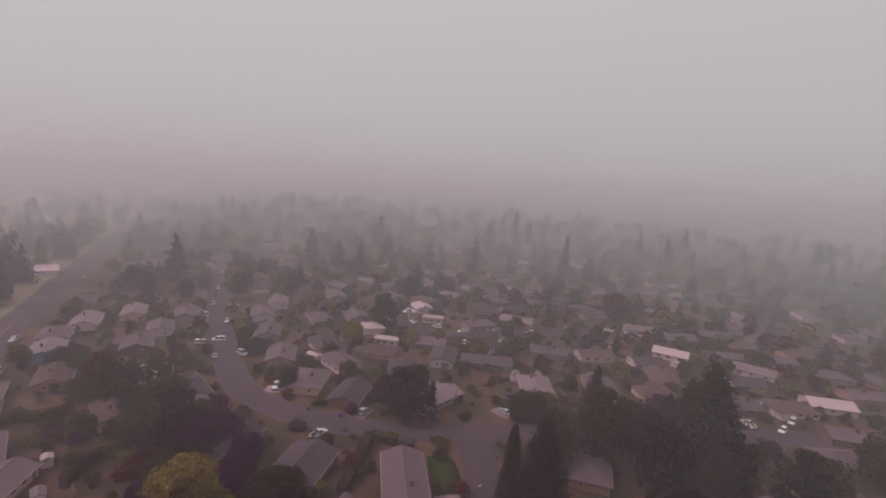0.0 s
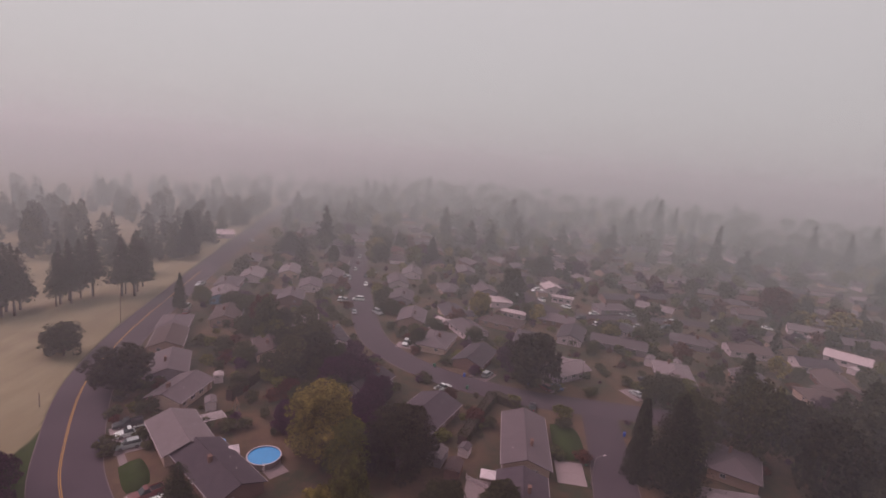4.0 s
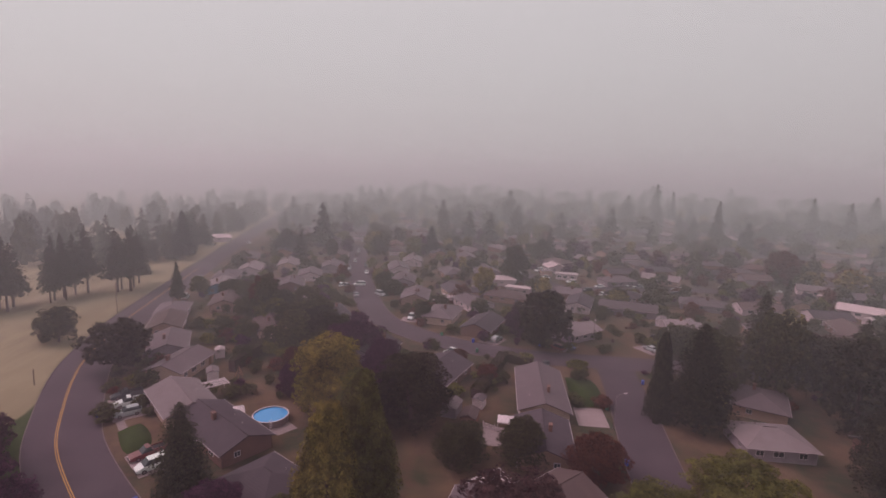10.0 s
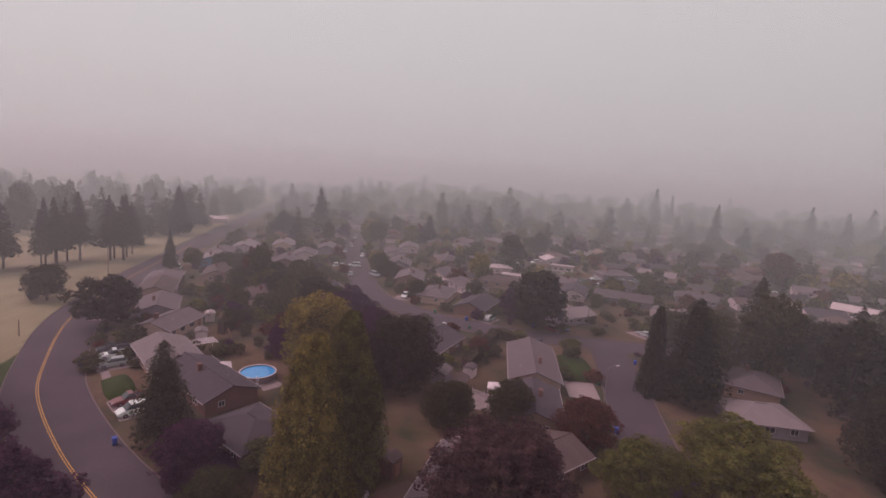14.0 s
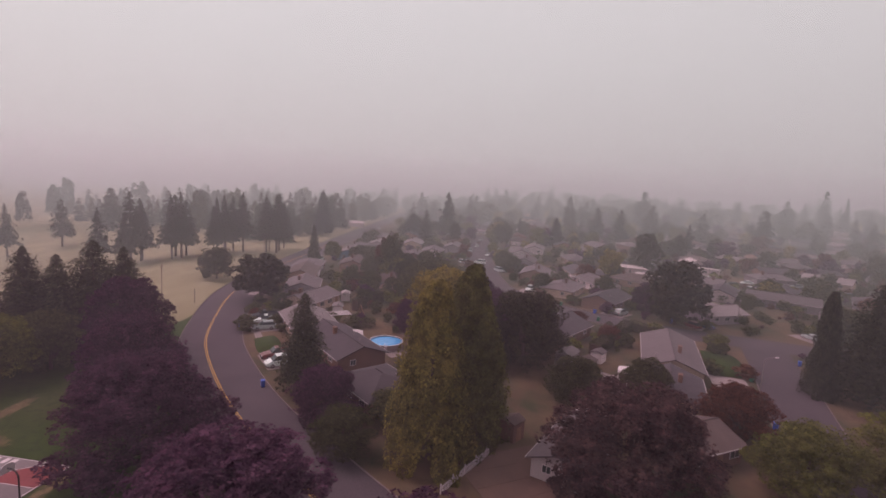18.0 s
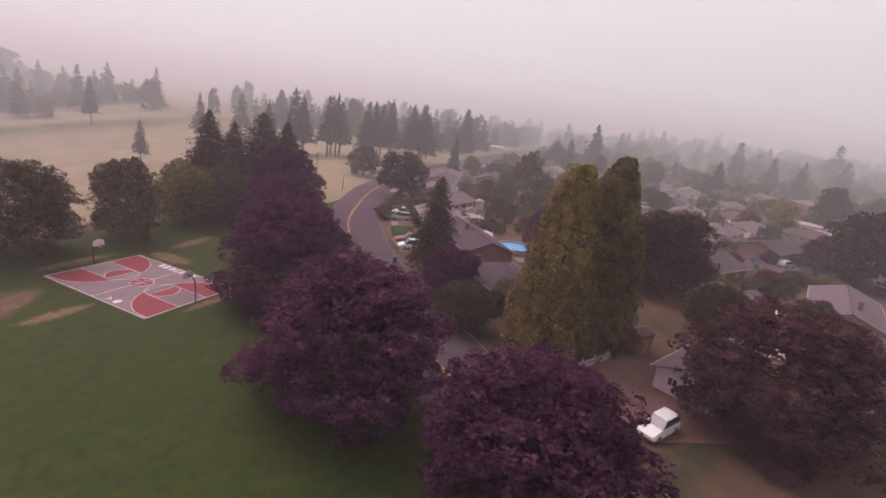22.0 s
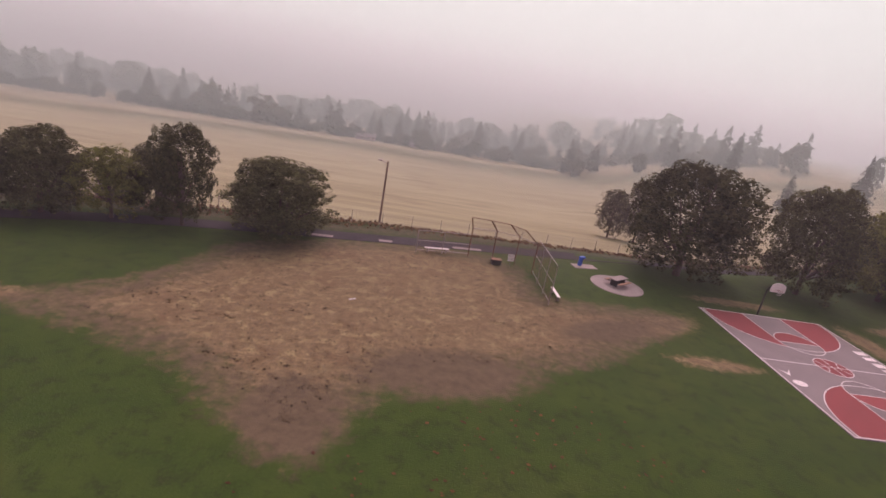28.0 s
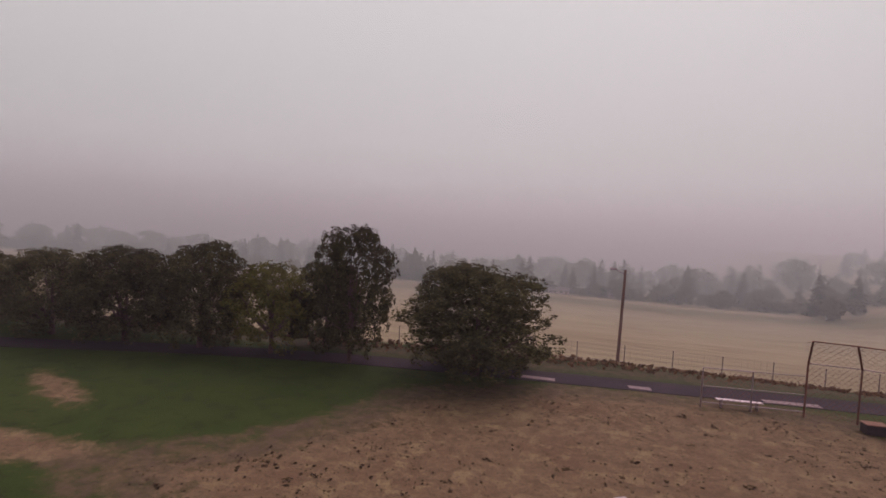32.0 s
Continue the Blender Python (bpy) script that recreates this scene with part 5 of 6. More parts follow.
for x, y, ln, turn in ((-35.4, 2.7, 2.6, 7), (-29.2, 3.8, 1.3, 9), (-21, 5.1, 3.0, 10)):
    o = new("concrete_strip", None)
    bpy.data.objects.remove(o)
    me = bpy.data.meshes.new("concrete_strip")
    bm = boxed(-ln / 2, ln / 2, -0.28, 0.28, -0.05, 0.05, 0.01)
    bm.to_mesh(me)
    bm.free()
    me.materials.append(M["concrete"])
    o = new("concrete_strip", me)
    o.matrix_basis = pose(x, y, 0, 0, 0, turn)
    tagged(o, "pale concrete strip beside the footpath", "slab", kind="structure")

# picnic table on its round pad, blue fountain
bm = bmesh.new()
bmesh.ops.create_cone(bm, cap_ends=True, segments=48, radius1=2.5, radius2=2.48, depth=0.1, matrix=Matrix.Translation((0, 0, 0.0)))
me = bpy.data.meshes.new("round_pad")
bm.to_mesh(me)
bm.free()
me.materials.append(M["concrete"])
o = tagged(new("round_pad", me), "round pale concrete pad in the lawn", "pad", kind="structure")
o.location = (-6.8, 0.7, 0)
h = empty("picnic_table", pose(-6.8, 0.7, 0.05, 0, 0, 35), "concrete picnic table with two benches on a round pad", "picnic table")
bm = bmesh.new()
for i in range(5):
    box(bm, -1.0, 1.0, -0.42 + i * 0.17, -0.42 + i * 0.17 + 0.155, 0.70, 0.76, 0.005)
part("tabletop", bm, M["concrete"], h)
for s in (-1, 1):
    part("bench_seat", boxed(-0.95, 0.95, s * 0.72 - 0.15, s * 0.72 + 0.15, 0.42, 0.48, 0.01), M["wood"], h)
    part("leg", boxed(s * 0.6 - 0.06, s * 0.6 + 0.06, -0.35, 0.35, 0, 0.70), M["black"], h)
    part("cross_bar", boxed(s * 0.6 - 0.05, s * 0.6 + 0.05, -0.72, 0.72, 0.34, 0.42), M["black"], h)
o = new("fountain_pad", mesh_of("fountain_pad", [], [], M["concrete"]))
bm = boxed(-1.3, 1.3, -0.6, 0.6, -0.05, 0.05, 0.01)
bm.to_mesh(o.data)
bm.free()
o.matrix_basis = pose(-8.7, 5.0, 0, 0, 0, 12)
tagged(o, "small concrete pad at the footpath", "pad", kind="structure")
h = empty("drinking_fountain", pose(-9.2, 5.0, 0.05, 0, 0, 20), "blue metal drinking fountain on a small pad", "drinking fountain")
part("pedestal", boxed(-0.16, 0.16, -0.16, 0.16, 0, 0.85, 0.03), M["blue"], h)
part("basin", boxed(-0.2, 0.42, -0.18, 0.18, 0.82, 1.0, 0.04), M["blue"], h)

# wire fence along the field
h = empty("field_fence", pose(0, 0, 0), "weathered wire fence between footpath and field", "fence")
prev = None
for i in range(38):
    x = -78 + i * 3.2
    y = 14.8 + 0.19 * x
    z = ground_z(x, y)
    part("fence_post", shared(("fence_post",), lambda: tube(bmesh.new(), (0, 0, -0.3), (0, 0, 1.45), 0.04, 0.035, 6), M["steel"]), None, h).location = (x, y, z)
    if prev:
        bm = bmesh.new()
        for zz in (0.25, 0.55, 0.85, 1.15, 1.4):
            tube(bm, (prev[0], prev[1], prev[2] + zz), (x, y, z + zz), 0.008, None, 3)
        for k in range(1, 8):
            f = k / 8
            tube(bm, (prev[0] + (x - prev[0]) * f, prev[1] + (y - prev[1]) * f, z + 0.2), (prev[0] + (x - prev[0]) * f, prev[1] + (y - prev[1]) * f, z + 1.4), 0.006, None, 3)
        part("wire_panel", bm, M["steel"], h)
    prev = (x, y, z)


def wood_pole(x, y, hh, label, lamp=False, cross=False, turn=0):
    h = empty("utility_pole", pose(x, y, ground_z(x, y), 0, 0, turn), label, "utility pole", "poles")
    part("pole", tube(bmesh.new(), (0, 0, -0.6), (0.12, 0, hh), 0.13, 0.09, 10), M["pole"], h)
    if lamp:
        part("lamp_arm", tube(bmesh.new(), (0.1, 0, hh - 0.3), (-0.6, 0, hh + 0.02), 0.035), M["steel"], h)
        part("lamp_head", boxed(-0.95, -0.5, -0.13, 0.13, hh - 0.05, hh + 0.1, 0.03), M["steel"], h)
    if cross:
        part("cross_arm", boxed(-1.2, 1.2, -0.07, 0.07, hh - 0.8, hh - 0.65), M["pole"], h)
        for s in (-1.1, -0.45, 0.45, 1.1):
            part("insulator", tube(bmesh.new(), (s, 0, hh - 0.66), (s, 0, hh - 0.48), 0.05, 0.03), M["steel"], h)


wood_pole(-30.4, 10.6, 6.9, "tall weathered wooden pole with a small lamp", True)
wood_pole(80, 22, 8.6, "wooden utility pole beside the dry field", False, True, 25)
wood_pole(78, 11.6, 3.6, "short wooden pole beside the road")
wood_pole(133.1, 22.6, 10, "wooden utility pole beside the road", False, True, 20)
wood_pole(130.3, -73.3, 9.5, "wooden utility pole at the street", False, True, 40)
wood_pole(157.1, -141.4, 9.5, "wooden utility pole between gardens", False, True, 60)
wood_pole(79.8, -194.7, 10, "leaning wooden utility pole at the street", False, True, 70)
wood_pole(178.0, -130.4, 9.5, "wooden utility pole at the corner", False, True, 10)


def street_lamp(x, y, turn, hh=8.6):
    h = empty("street_lamp", pose(x, y, 0, 0, 0, turn), "grey metal street lamp with a curved arm", "street lamp", "street lamps")
    part("pole", tube(bmesh.new(), (0, 0, -0.2), (0, 0, hh - 0.9), 0.10, 0.06, 10), M["steel"], h)
    bm = bmesh.new()
    pts = [(0, 0, hh - 0.95), (0.15, 0, hh - 0.4), (0.55, 0, hh - 0.08), (1.2, 0, hh), (2.0, 0, hh + 0.05)]
    for a, b in zip(pts, pts[1:]):
        tube(bm, a, b, 0.05)
    part("arm", bm, M["steel"], h)
    part("lamp_head", boxed(1.9, 2.6, -0.15, 0.15, hh - 0.06, hh + 0.12, 0.04), M["white"], h, "pale lamp head")


street_lamp(54.2, -107.8, -75, 7.0)
street_lamp(124.9, -80.8, 75, 7)
street_lamp(105.2, -125.1, 160, 7)
street_lamp(36.2, 10.7, -40, 8)

# dark tufts on the dry infield, leaves on the lawn
r = random.Random(12)
pts, leaf_pts, sizes = [], [], []
while len(pts) < 5200:
    x, y = r.uniform(-54, -4), r.uniform(-30, 11)
    d = inside_distance(np.array([x]), np.array([y]), INFIELD)[0]
    if d > 0.3 and (d < 5 or r.random() < 0.6):
        k, sz = r.choice((1, 1, 1, 1, 1, 1, 2, 5)), r.choice((0.035, 0.045, 0.05, 0.06, 0.09))
        for _ in range(k):
            pts.append((x + r.gauss(0, 0.22), y + r.gauss(0, 0.12), 0.05))
            sizes.append(sz)
q = np.array(pts)
vs, fs = leaf_quads(q, np.tile([0, 0, 1.0], (len(q), 1)), np.array(sizes), np.random.default_rng(3))
vs[:, 2] = np.abs(vs[:, 2] - 0.03) * 0.7 + 0.01
tagged(new("weed_tufts", mesh_np("weed_tufts", vs, fs, LEAF["weed"])), "dark weed tufts on the dry infield", "weeds", kind="stuff")
# rank grass along the field fence
q = np.array([(r.uniform(-95, 60), 0, 0) for _ in range(3600)])
q[:, 1] = 14.5 + 0.19 * q[:, 0] + np.random.default_rng(8).normal(0, 0.7, len(q))
q[:, 2] = [ground_z(a, b) + 0.12 for a, b in q[:, :2]]
vs, fs = leaf_quads(q, np.tile([0, -1.0, 1.2], (len(q), 1)), 0.17, np.random.default_rng(9))
tagged(new("rank_grass", mesh_np("rank_grass", vs, fs, LEAF["straw"])), "rank dry grass along the field fence", "grass", kind="stuff")
for _ in range(150):
    cx, cy = r.choice(((-23.5, -24), (-20, -22.5), (-26, -26.5), (-17, -21), (-14, -24), (-22, -29), (-31, -29)))
    leaf_pts.append((cx + r.gauss(0, 2.0), cy + r.gauss(0, 1.1), 0.03))
q = np.array(leaf_pts)
vs, fs = leaf_quads(q, np.tile([0, 0, 3.0], (len(q), 1)), 0.10, np.random.default_rng(5))
vs[:, 2] = np.abs(vs[:, 2]) * 0.5 + 0.01
tagged(new("fallen_leaves", mesh_np("fallen_leaves", vs, fs, LEAF["rust"])), "reddish fallen leaves scattered on the lawn", "leaves", kind="stuff")

# a worn white base left on the infield
h = empty("base_plate", pose(-30.5, -10.1, 0.0, 0, 0, 35), "worn white rubber base on the infield", "base plate")
part("plate", boxed(-0.26, 0.26, -0.08, 0.08, -0.02, 0.04, 0.015), M["trim"], h)

# ---- vehicles ----
def carpaint(name, c):
    m, n, l, b = mat(name, 0.35, 0, 0.5)
    col = mix(n, l, ramp(n, l, noisy(n, l, 2.0), 0.3, 0.8), c, tuple(x * 0.82 for x in c))
    l.new(col, b.inputs["Base Color"])
    b.inputs["Coat Weight"].default_value = 0.4
    return m


PAINT = {k: carpaint(k + "_car_paint", c) for k, c in (("white", (0.70, 0.69, 0.68)), ("silver", (0.36, 0.36, 0.37)), ("dark", (0.03, 0.03, 0.036)), ("red", (0.15, 0.02, 0.022)), ("blue", (0.05, 0.09, 0.2)))}
M["lamp_red"] = plain("red_tail_lamp", (0.25, 0.01, 0.01), (0.3, 0.015, 0.015), 4, 0.3)
CARS = {}
PARKED = []
SHAPES = {
    # length, width, bonnet height, cabin from, cabin to, roof height
    "sedan": (4.7, 1.82, 0.95, -1.55, 1.0, 1.45), "suv": (4.7, 1.9, 1.1, -2.2, 0.9, 1.75), "van": (5.2, 2.0, 1.15, -2.5, 1.5, 1.95), "pickup": (5.7, 2.0, 1.08, -0.65, 1.15, 1.85),
}


def hull(bm, sections):
    """Joins cross-sections (x, half width, z0, z1, half width at the top) into a closed body."""
    rings = []
    for x, w0, z0, z1, w1 in sections:
        rings.append([bm.verts.new(p) for p in ((x, -w0, z0), (x, w0, z0), (x, w0, z0 + (z1 - z0) * 0.6), (x, w1, z1), (x, -w1, z1), (x, -w0, z0 + (z1 - z0) * 0.6))])
    for a, b in zip(rings, rings[1:]):
        for i in range(6):
            bm.faces.new((a[i], a[(i + 1) % 6], b[(i + 1) % 6], b[i]))
    bm.faces.new(rings[0][::-1])
    bm.faces.new(rings[-1])
    bmesh.ops.recalc_face_normals(bm, faces=bm.faces)
    return bm


def car(x, y, turn, kind="sedan", colour="white", z=0.03):
    words = {"pickup": "pickup truck with an open bed", "van": "boxy van", "suv": "tall estate car", "sedan": "saloon car"}[kind]
    m = pose(x, y, ground_z(x, y) + z, 0, 0, turn)
    key = (kind, colour)
    PARKED.append((x, y))
    if key in CARS:
        return copy_thing(CARS[key], m)
    ln, w, hb, c0, c1, hr = SHAPES[kind]
    h = empty("car" if kind != "pickup" else "pickup_truck", m, f"{colour} {words} parked by a house", "car" if kind != "pickup" else "pickup truck", "parked vehicles")
    CARS[key] = h
    a, hw = ln / 2, w / 2
    bm = hull(bmesh.new(), [(-a, hw * 0.88, 0.42, hb * 0.9, hw * 0.82), (-a + 0.25, hw, 0.3, hb, hw * 0.92), (c1 + 0.2, hw, 0.28, hb, hw * 0.92), (a - 0.5, hw * 0.98, 0.3, hb * 0.86, hw * 0.88), (a, hw * 0.84, 0.4, hb * 0.66, hw * 0.76)])
    body = part("body", bm, PAINT[colour], h)
    part("cabin", hull(bmesh.new(), [(c0, hw * 0.9, hb - 0.04, hb + 0.05, hw * 0.86), (c0 + 0.4, hw * 0.9, hb - 0.04, hr - 0.06, hw * 0.74), (c1 - 0.75, hw * 0.9, hb - 0.04, hr - 0.06, hw * 0.74), (c1, hw * 0.9, hb - 0.04, hb + 0.03, hw * 0.86)]), M["glass"], h, "dark windows")
    part("roof", boxed(c0 + 0.36, c1 - 0.7, -hw * 0.76, hw * 0.76, hr - 0.09, hr, 0.03), PAINT[colour], h)
    if kind == "pickup":
        part("bed_floor", boxed(-a + 0.12, c0 - 0.1, -hw * 0.78, hw * 0.78, hb - 0.02, hb + 0.012), M["rubber"], h, "dark bed liner")
        for s in (-1, 1):
            part("bed_side", boxed(-a + 0.1, c0 - 0.05, s * hw * 0.86 - 0.05, s * hw * 0.86 + 0.05, hb - 0.1, hb + 0.22, 0.02), PAINT[colour], h)
        part("tailgate", boxed(-a + 0.02, -a + 0.12, -hw * 0.86, hw * 0.86, hb - 0.3, hb + 0.22, 0.02), PAINT[colour], h)
    for sx in (-1, 1):
        for sy in (-1, 1):
            wh = part("wheel", shared(("tyre",), lambda: tube(bmesh.new(), (0, -0.11, 0), (0, 0.11, 0), 0.34, None, 18), M["rubber"]), None, h)
            wh.location = (sx * ln * 0.30, sy * (hw - 0.1), 0.34)
            part("rim", shared(("rim",), lambda: tube(bmesh.new(), (0, -0.118, 0), (0, 0.118, 0), 0.2, None, 12), M["steel"]), None, wh, "metal rim")
            part("headlight" if sx > 0 else "tail_lamp", shared(("lamp", sx), lambda: boxed(-0.05, 0.05, -0.17, 0.17, -0.07, 0.07, 0.02), M["white"] if sx > 0 else M["lamp_red"]), None, h).location = (sx * (a - 0.03), sy * hw * 0.6, hb * 0.62 if sx > 0 else hb * 0.72)
    for sx in (-1, 1):
        part("bumper", boxed(sx * a - 0.08, sx * a + 0.08, -hw * 0.86, hw * 0.86, 0.3, 0.48, 0.03), M["black"], h)
    return h


for row in (
    (68, -12.6, 122, "pickup", "white"), (63.6, -14.4, 122, "suv", "silver"), (71.5, -10.4, 122, "pickup", "dark"), (49.2, -24.6, 130, "pickup", "red"), (45.6, -27.0, 130, "van", "white"),
    (13.0, -69.8, 152, "suv", "white"), (127.2, -71.6, 165, "suv", "white"), (94.8, -81.2, -50, "pickup", "white"), (105, -95.6, -40, "suv", "silver"),
    (86.2, -104.4, -20, "sedan", "dark"), (98, -111.4, 30, "suv", "red"), (98.6, -114.8, 30, "sedan", "blue"), (96.5, -138.5, 20, "sedan", "silver"), (152, 9.0, 8, "van", "white"),
):
    car(*row)
for row in (
    (146, 7, 8, "sedan", "red"),
    (175, -52, 90, "van", "white"),
    (175, -157, 95, "sedan", "white"),
    (169, -190, 95, "suv", "white"),
    (175, -175, 95, "sedan", "silver"),
    (67, -223, 110, "suv", "white"),
    (54, -222, 120, "sedan", "silver"),
    (90, -179, 20, "van", "white"),
    (106, -146, 20, "suv", "dark"),
    (158, -133, 30, "sedan", "white"),
    (192, -138, 8, "pickup", "white"),
    (206, -129, 8, "sedan", "white"),
):
    car(*row)
rr = random.Random(21)
for px in range(0, 200, 15):
    x = 140 + px
    car(x + rr.uniform(-4, 4), -56.5 + 0.1 * (x - 140) * (x < 210) + 7 * (x >= 210) + rr.choice((-3.2, 3.2, -9, 9)), rr.choice((0, 180)) + rr.uniform(-3, 3), rr.choice(("sedan", "suv", "pickup", "van")), rr.choice(("white", "white", "silver", "dark", "red", "blue")))
for px in range(9):
    q = curve_points(STREET_FAR, 20)[px + 1]
    car(q.x + rr.choice((-11, 11, 3)), q.y + rr.choice((-10, 10, 3)), rr.uniform(0, 180), rr.choice(("sedan", "suv", "van")), rr.choice(("white", "white", "silver", "dark")))

for k in range(46):
    a, b_ = taken[rr.randrange(len(taken))]
    if math.hypot(a + 29, b_ + 60) < 118 or math.hypot(a + 29, b_ + 60) > 330:
        continue
    near = np.hypot(LX - a, LY - b_)
    i = int(near.argmin())
    s = (near[i] - 7.5) / near[i]
    car(LX[i] + (a - LX[i]) * (1 - s) + rr.uniform(-3, 3), LY[i] + (b_ - LY[i]) * (1 - s) + rr.uniform(-3, 3), rr.uniform(0, 360), rr.choice(("sedan", "suv", "van", "van", "pickup")), rr.choice(("white", "white", "white", "silver", "dark")))

# driveways and patios
for row in ((67, -13, 32, 11, 6.5), (47.6, -25.6, 40, 8, 5.5), (59, -105.2, 78, 6, 8), (100.5, -113.5, 35, 7, 7), (97, -138, 110, 5, 7), (94, 1, 20, 5, 9), (126, -72.4, -15, 5, 8), (105.5, -94.4, 50, 6, 7)):
    drive("driveway", *row)
drive("dirt_drive", 19.6, -68.6, -58, 11, 15, "dirt")
drive("garden_path", 59.4, -15.4, -55, 1.4, 6)
drive("patio", 52.6, -84.2, 75, 5, 7)
drive("deck", 57.4, -44.6, -50, 4, 4)


# ---- pool ----
h = empty("pool", pose(60.4, -41.8, 0) @ Matrix.Diagonal((0.8, 0.8, 1, 1)), "round above-ground pool with bright blue water", "swimming pool")
bm = bmesh.new()
for i in range(24):
    a, b = radians(i * 15), radians(i * 15 + 15)
    p = [(4.15 * math.cos(a), 4.15 * math.sin(a)), (4.15 * math.cos(b), 4.15 * math.sin(b)), (4.05 * math.cos(b), 4.05 * math.sin(b)), (4.05 * math.cos(a), 4.05 * math.sin(a))]
    lo, hi = [bm.verts.new((*q, 0)) for q in p], [bm.verts.new((*q, 1.25)) for q in p]
    for k in range(4):
        bm.faces.new((lo[k], lo[(k + 1) % 4], hi[(k + 1) % 4], hi[k]))
    bm.faces.new(hi)
bmesh.ops.remove_doubles(bm, verts=bm.verts, dist=0.001)
part("pool_wall", bm, M["steel"], h)
bm = bmesh.new()
for i in range(24):
    a, b = radians(i * 15), radians(i * 15 + 15)
    prism(bm, [(4.25 * math.cos(a), 4.25 * math.sin(a), 1.31), (4.25 * math.cos(b), 4.25 * math.sin(b), 1.31), (3.98 * math.cos(b), 3.98 * math.sin(b), 1.31), (3.98 * math.cos(a), 3.98 * math.sin(a), 1.31)], 0.05)
part("pool_rim", bm, M["white"], h, "white rim")
wm, wn_, wl_, wb = mat("pool_water", 0.08, 0, 0.5)
wl_.new(mix(wn_, wl_, ramp(wn_, wl_, noisy(wn_, wl_, 1.2), 0.3, 0.7), (0.035, 0.24, 0.55), (0.06, 0.32, 0.66)), wb.inputs["Base Color"])
bump(wn_, wl_, wb, noisy(wn_, wl_, 3.0), 0.15, 0.05)
bm = bmesh.new()
bmesh.ops.create_cone(bm, cap_ends=True, segments=48, radius1=4.03, radius2=4.03, depth=0.9, matrix=Matrix.Translation((0, 0, 0.62)))
part("water", bm, wm, h, "bright blue water")
bm = bmesh.new()
for s in (-0.25, 0.25):
    tube(bm, (-4.6, s - 1, 0), (-4.2, s - 1, 1.9), 0.03)
    tube(bm, (-3.8, s - 1, 0.9), (-4.2, s - 1, 1.9), 0.03)
for z in (0.4, 0.8, 1.2):
    box(bm, -4.65 + z * 0.2, -4.3 + z * 0.2, -1.25, -0.75, z, z + 0.05)
part("ladder", bm, M["white"], h, "white ladder")


def shed(x, y, turn, w, d, hh, siding, shingles, label):
    h = empty("shed", pose(x, y, 0, 0, 0, turn), label, "shed", "sheds")
    part("wall", boxed(-w / 2, w / 2, -d / 2, d / 2, -0.1, hh), WALL[siding], h)
    bm = bmesh.new()
    for s in (-1, 1):
        p = [(-w / 2 - 0.15, s * (d / 2 + 0.15), hh - 0.02), (w / 2 + 0.15, s * (d / 2 + 0.15), hh - 0.02), (w / 2 + 0.15, 0, hh + d * 0.22), (-w / 2 - 0.15, 0, hh + d * 0.22)]
        prism(bm, p if s < 0 else p[::-1], 0.08)
    part("roof", bm, ROOF[shingles], h)
    part("door", boxed(-0.5, 0.5, -d / 2 - 0.05, -d / 2, 0, min(1.9, hh - 0.1), 0.01), M["wood"], h)


for row in (
    (57.7, -80.0, 160, 4.4, 3.0, 2.1, "brown", "brown", "brown wooden garden shed"), (62.0, -77.0, 155, 4.6, 3.2, 2.1, "grey", "light", "small grey garden shed with a pale roof"), (30.3, -66.8, -35, 2.4, 2.2, 2.6, "brown", "brown", "small brown shed beside the picket fence"),
    (94.2, -21.6, 20, 2.4, 2.2, 2.1, "white", "white", "small white garden shed"), (80.6, -24.4, 20, 3.4, 2.4, 2.1, "white", "light", "pale garden shed behind a house"), (64.6, -83.2, 150, 2.6, 2.2, 2.0, "white", "grey", "small white shed by the hedge"),
):
    shed(*row)
rs = random.Random(9)
for k in range(34):
    a, b_ = taken[rs.randrange(len(taken))]
    d = math.hypot(a + 29, b_ + 60)
    q = rs.uniform(0, 6.283)
    x, y = a + 11.5 * math.cos(q), b_ + 11.5 * math.sin(q)
    if d < 118 or d > 300 or np.hypot(LX - x, LY - y).min() < 8 or min(math.hypot(x - u, y - v) for u, v in taken) < 9:
        continue
    shed(x, y, rs.uniform(0, 180), rs.uniform(2.6, 5.5), rs.uniform(2.2, 3.0), rs.uniform(1.9, 2.4), rs.choice(("white", "white", "grey", "cream")), rs.choice(("white", "white", "light")), "pale garden shed behind a house")
house(31.5, -88.5, -58, 11, 8, "gable", "brown", "brown", 2)


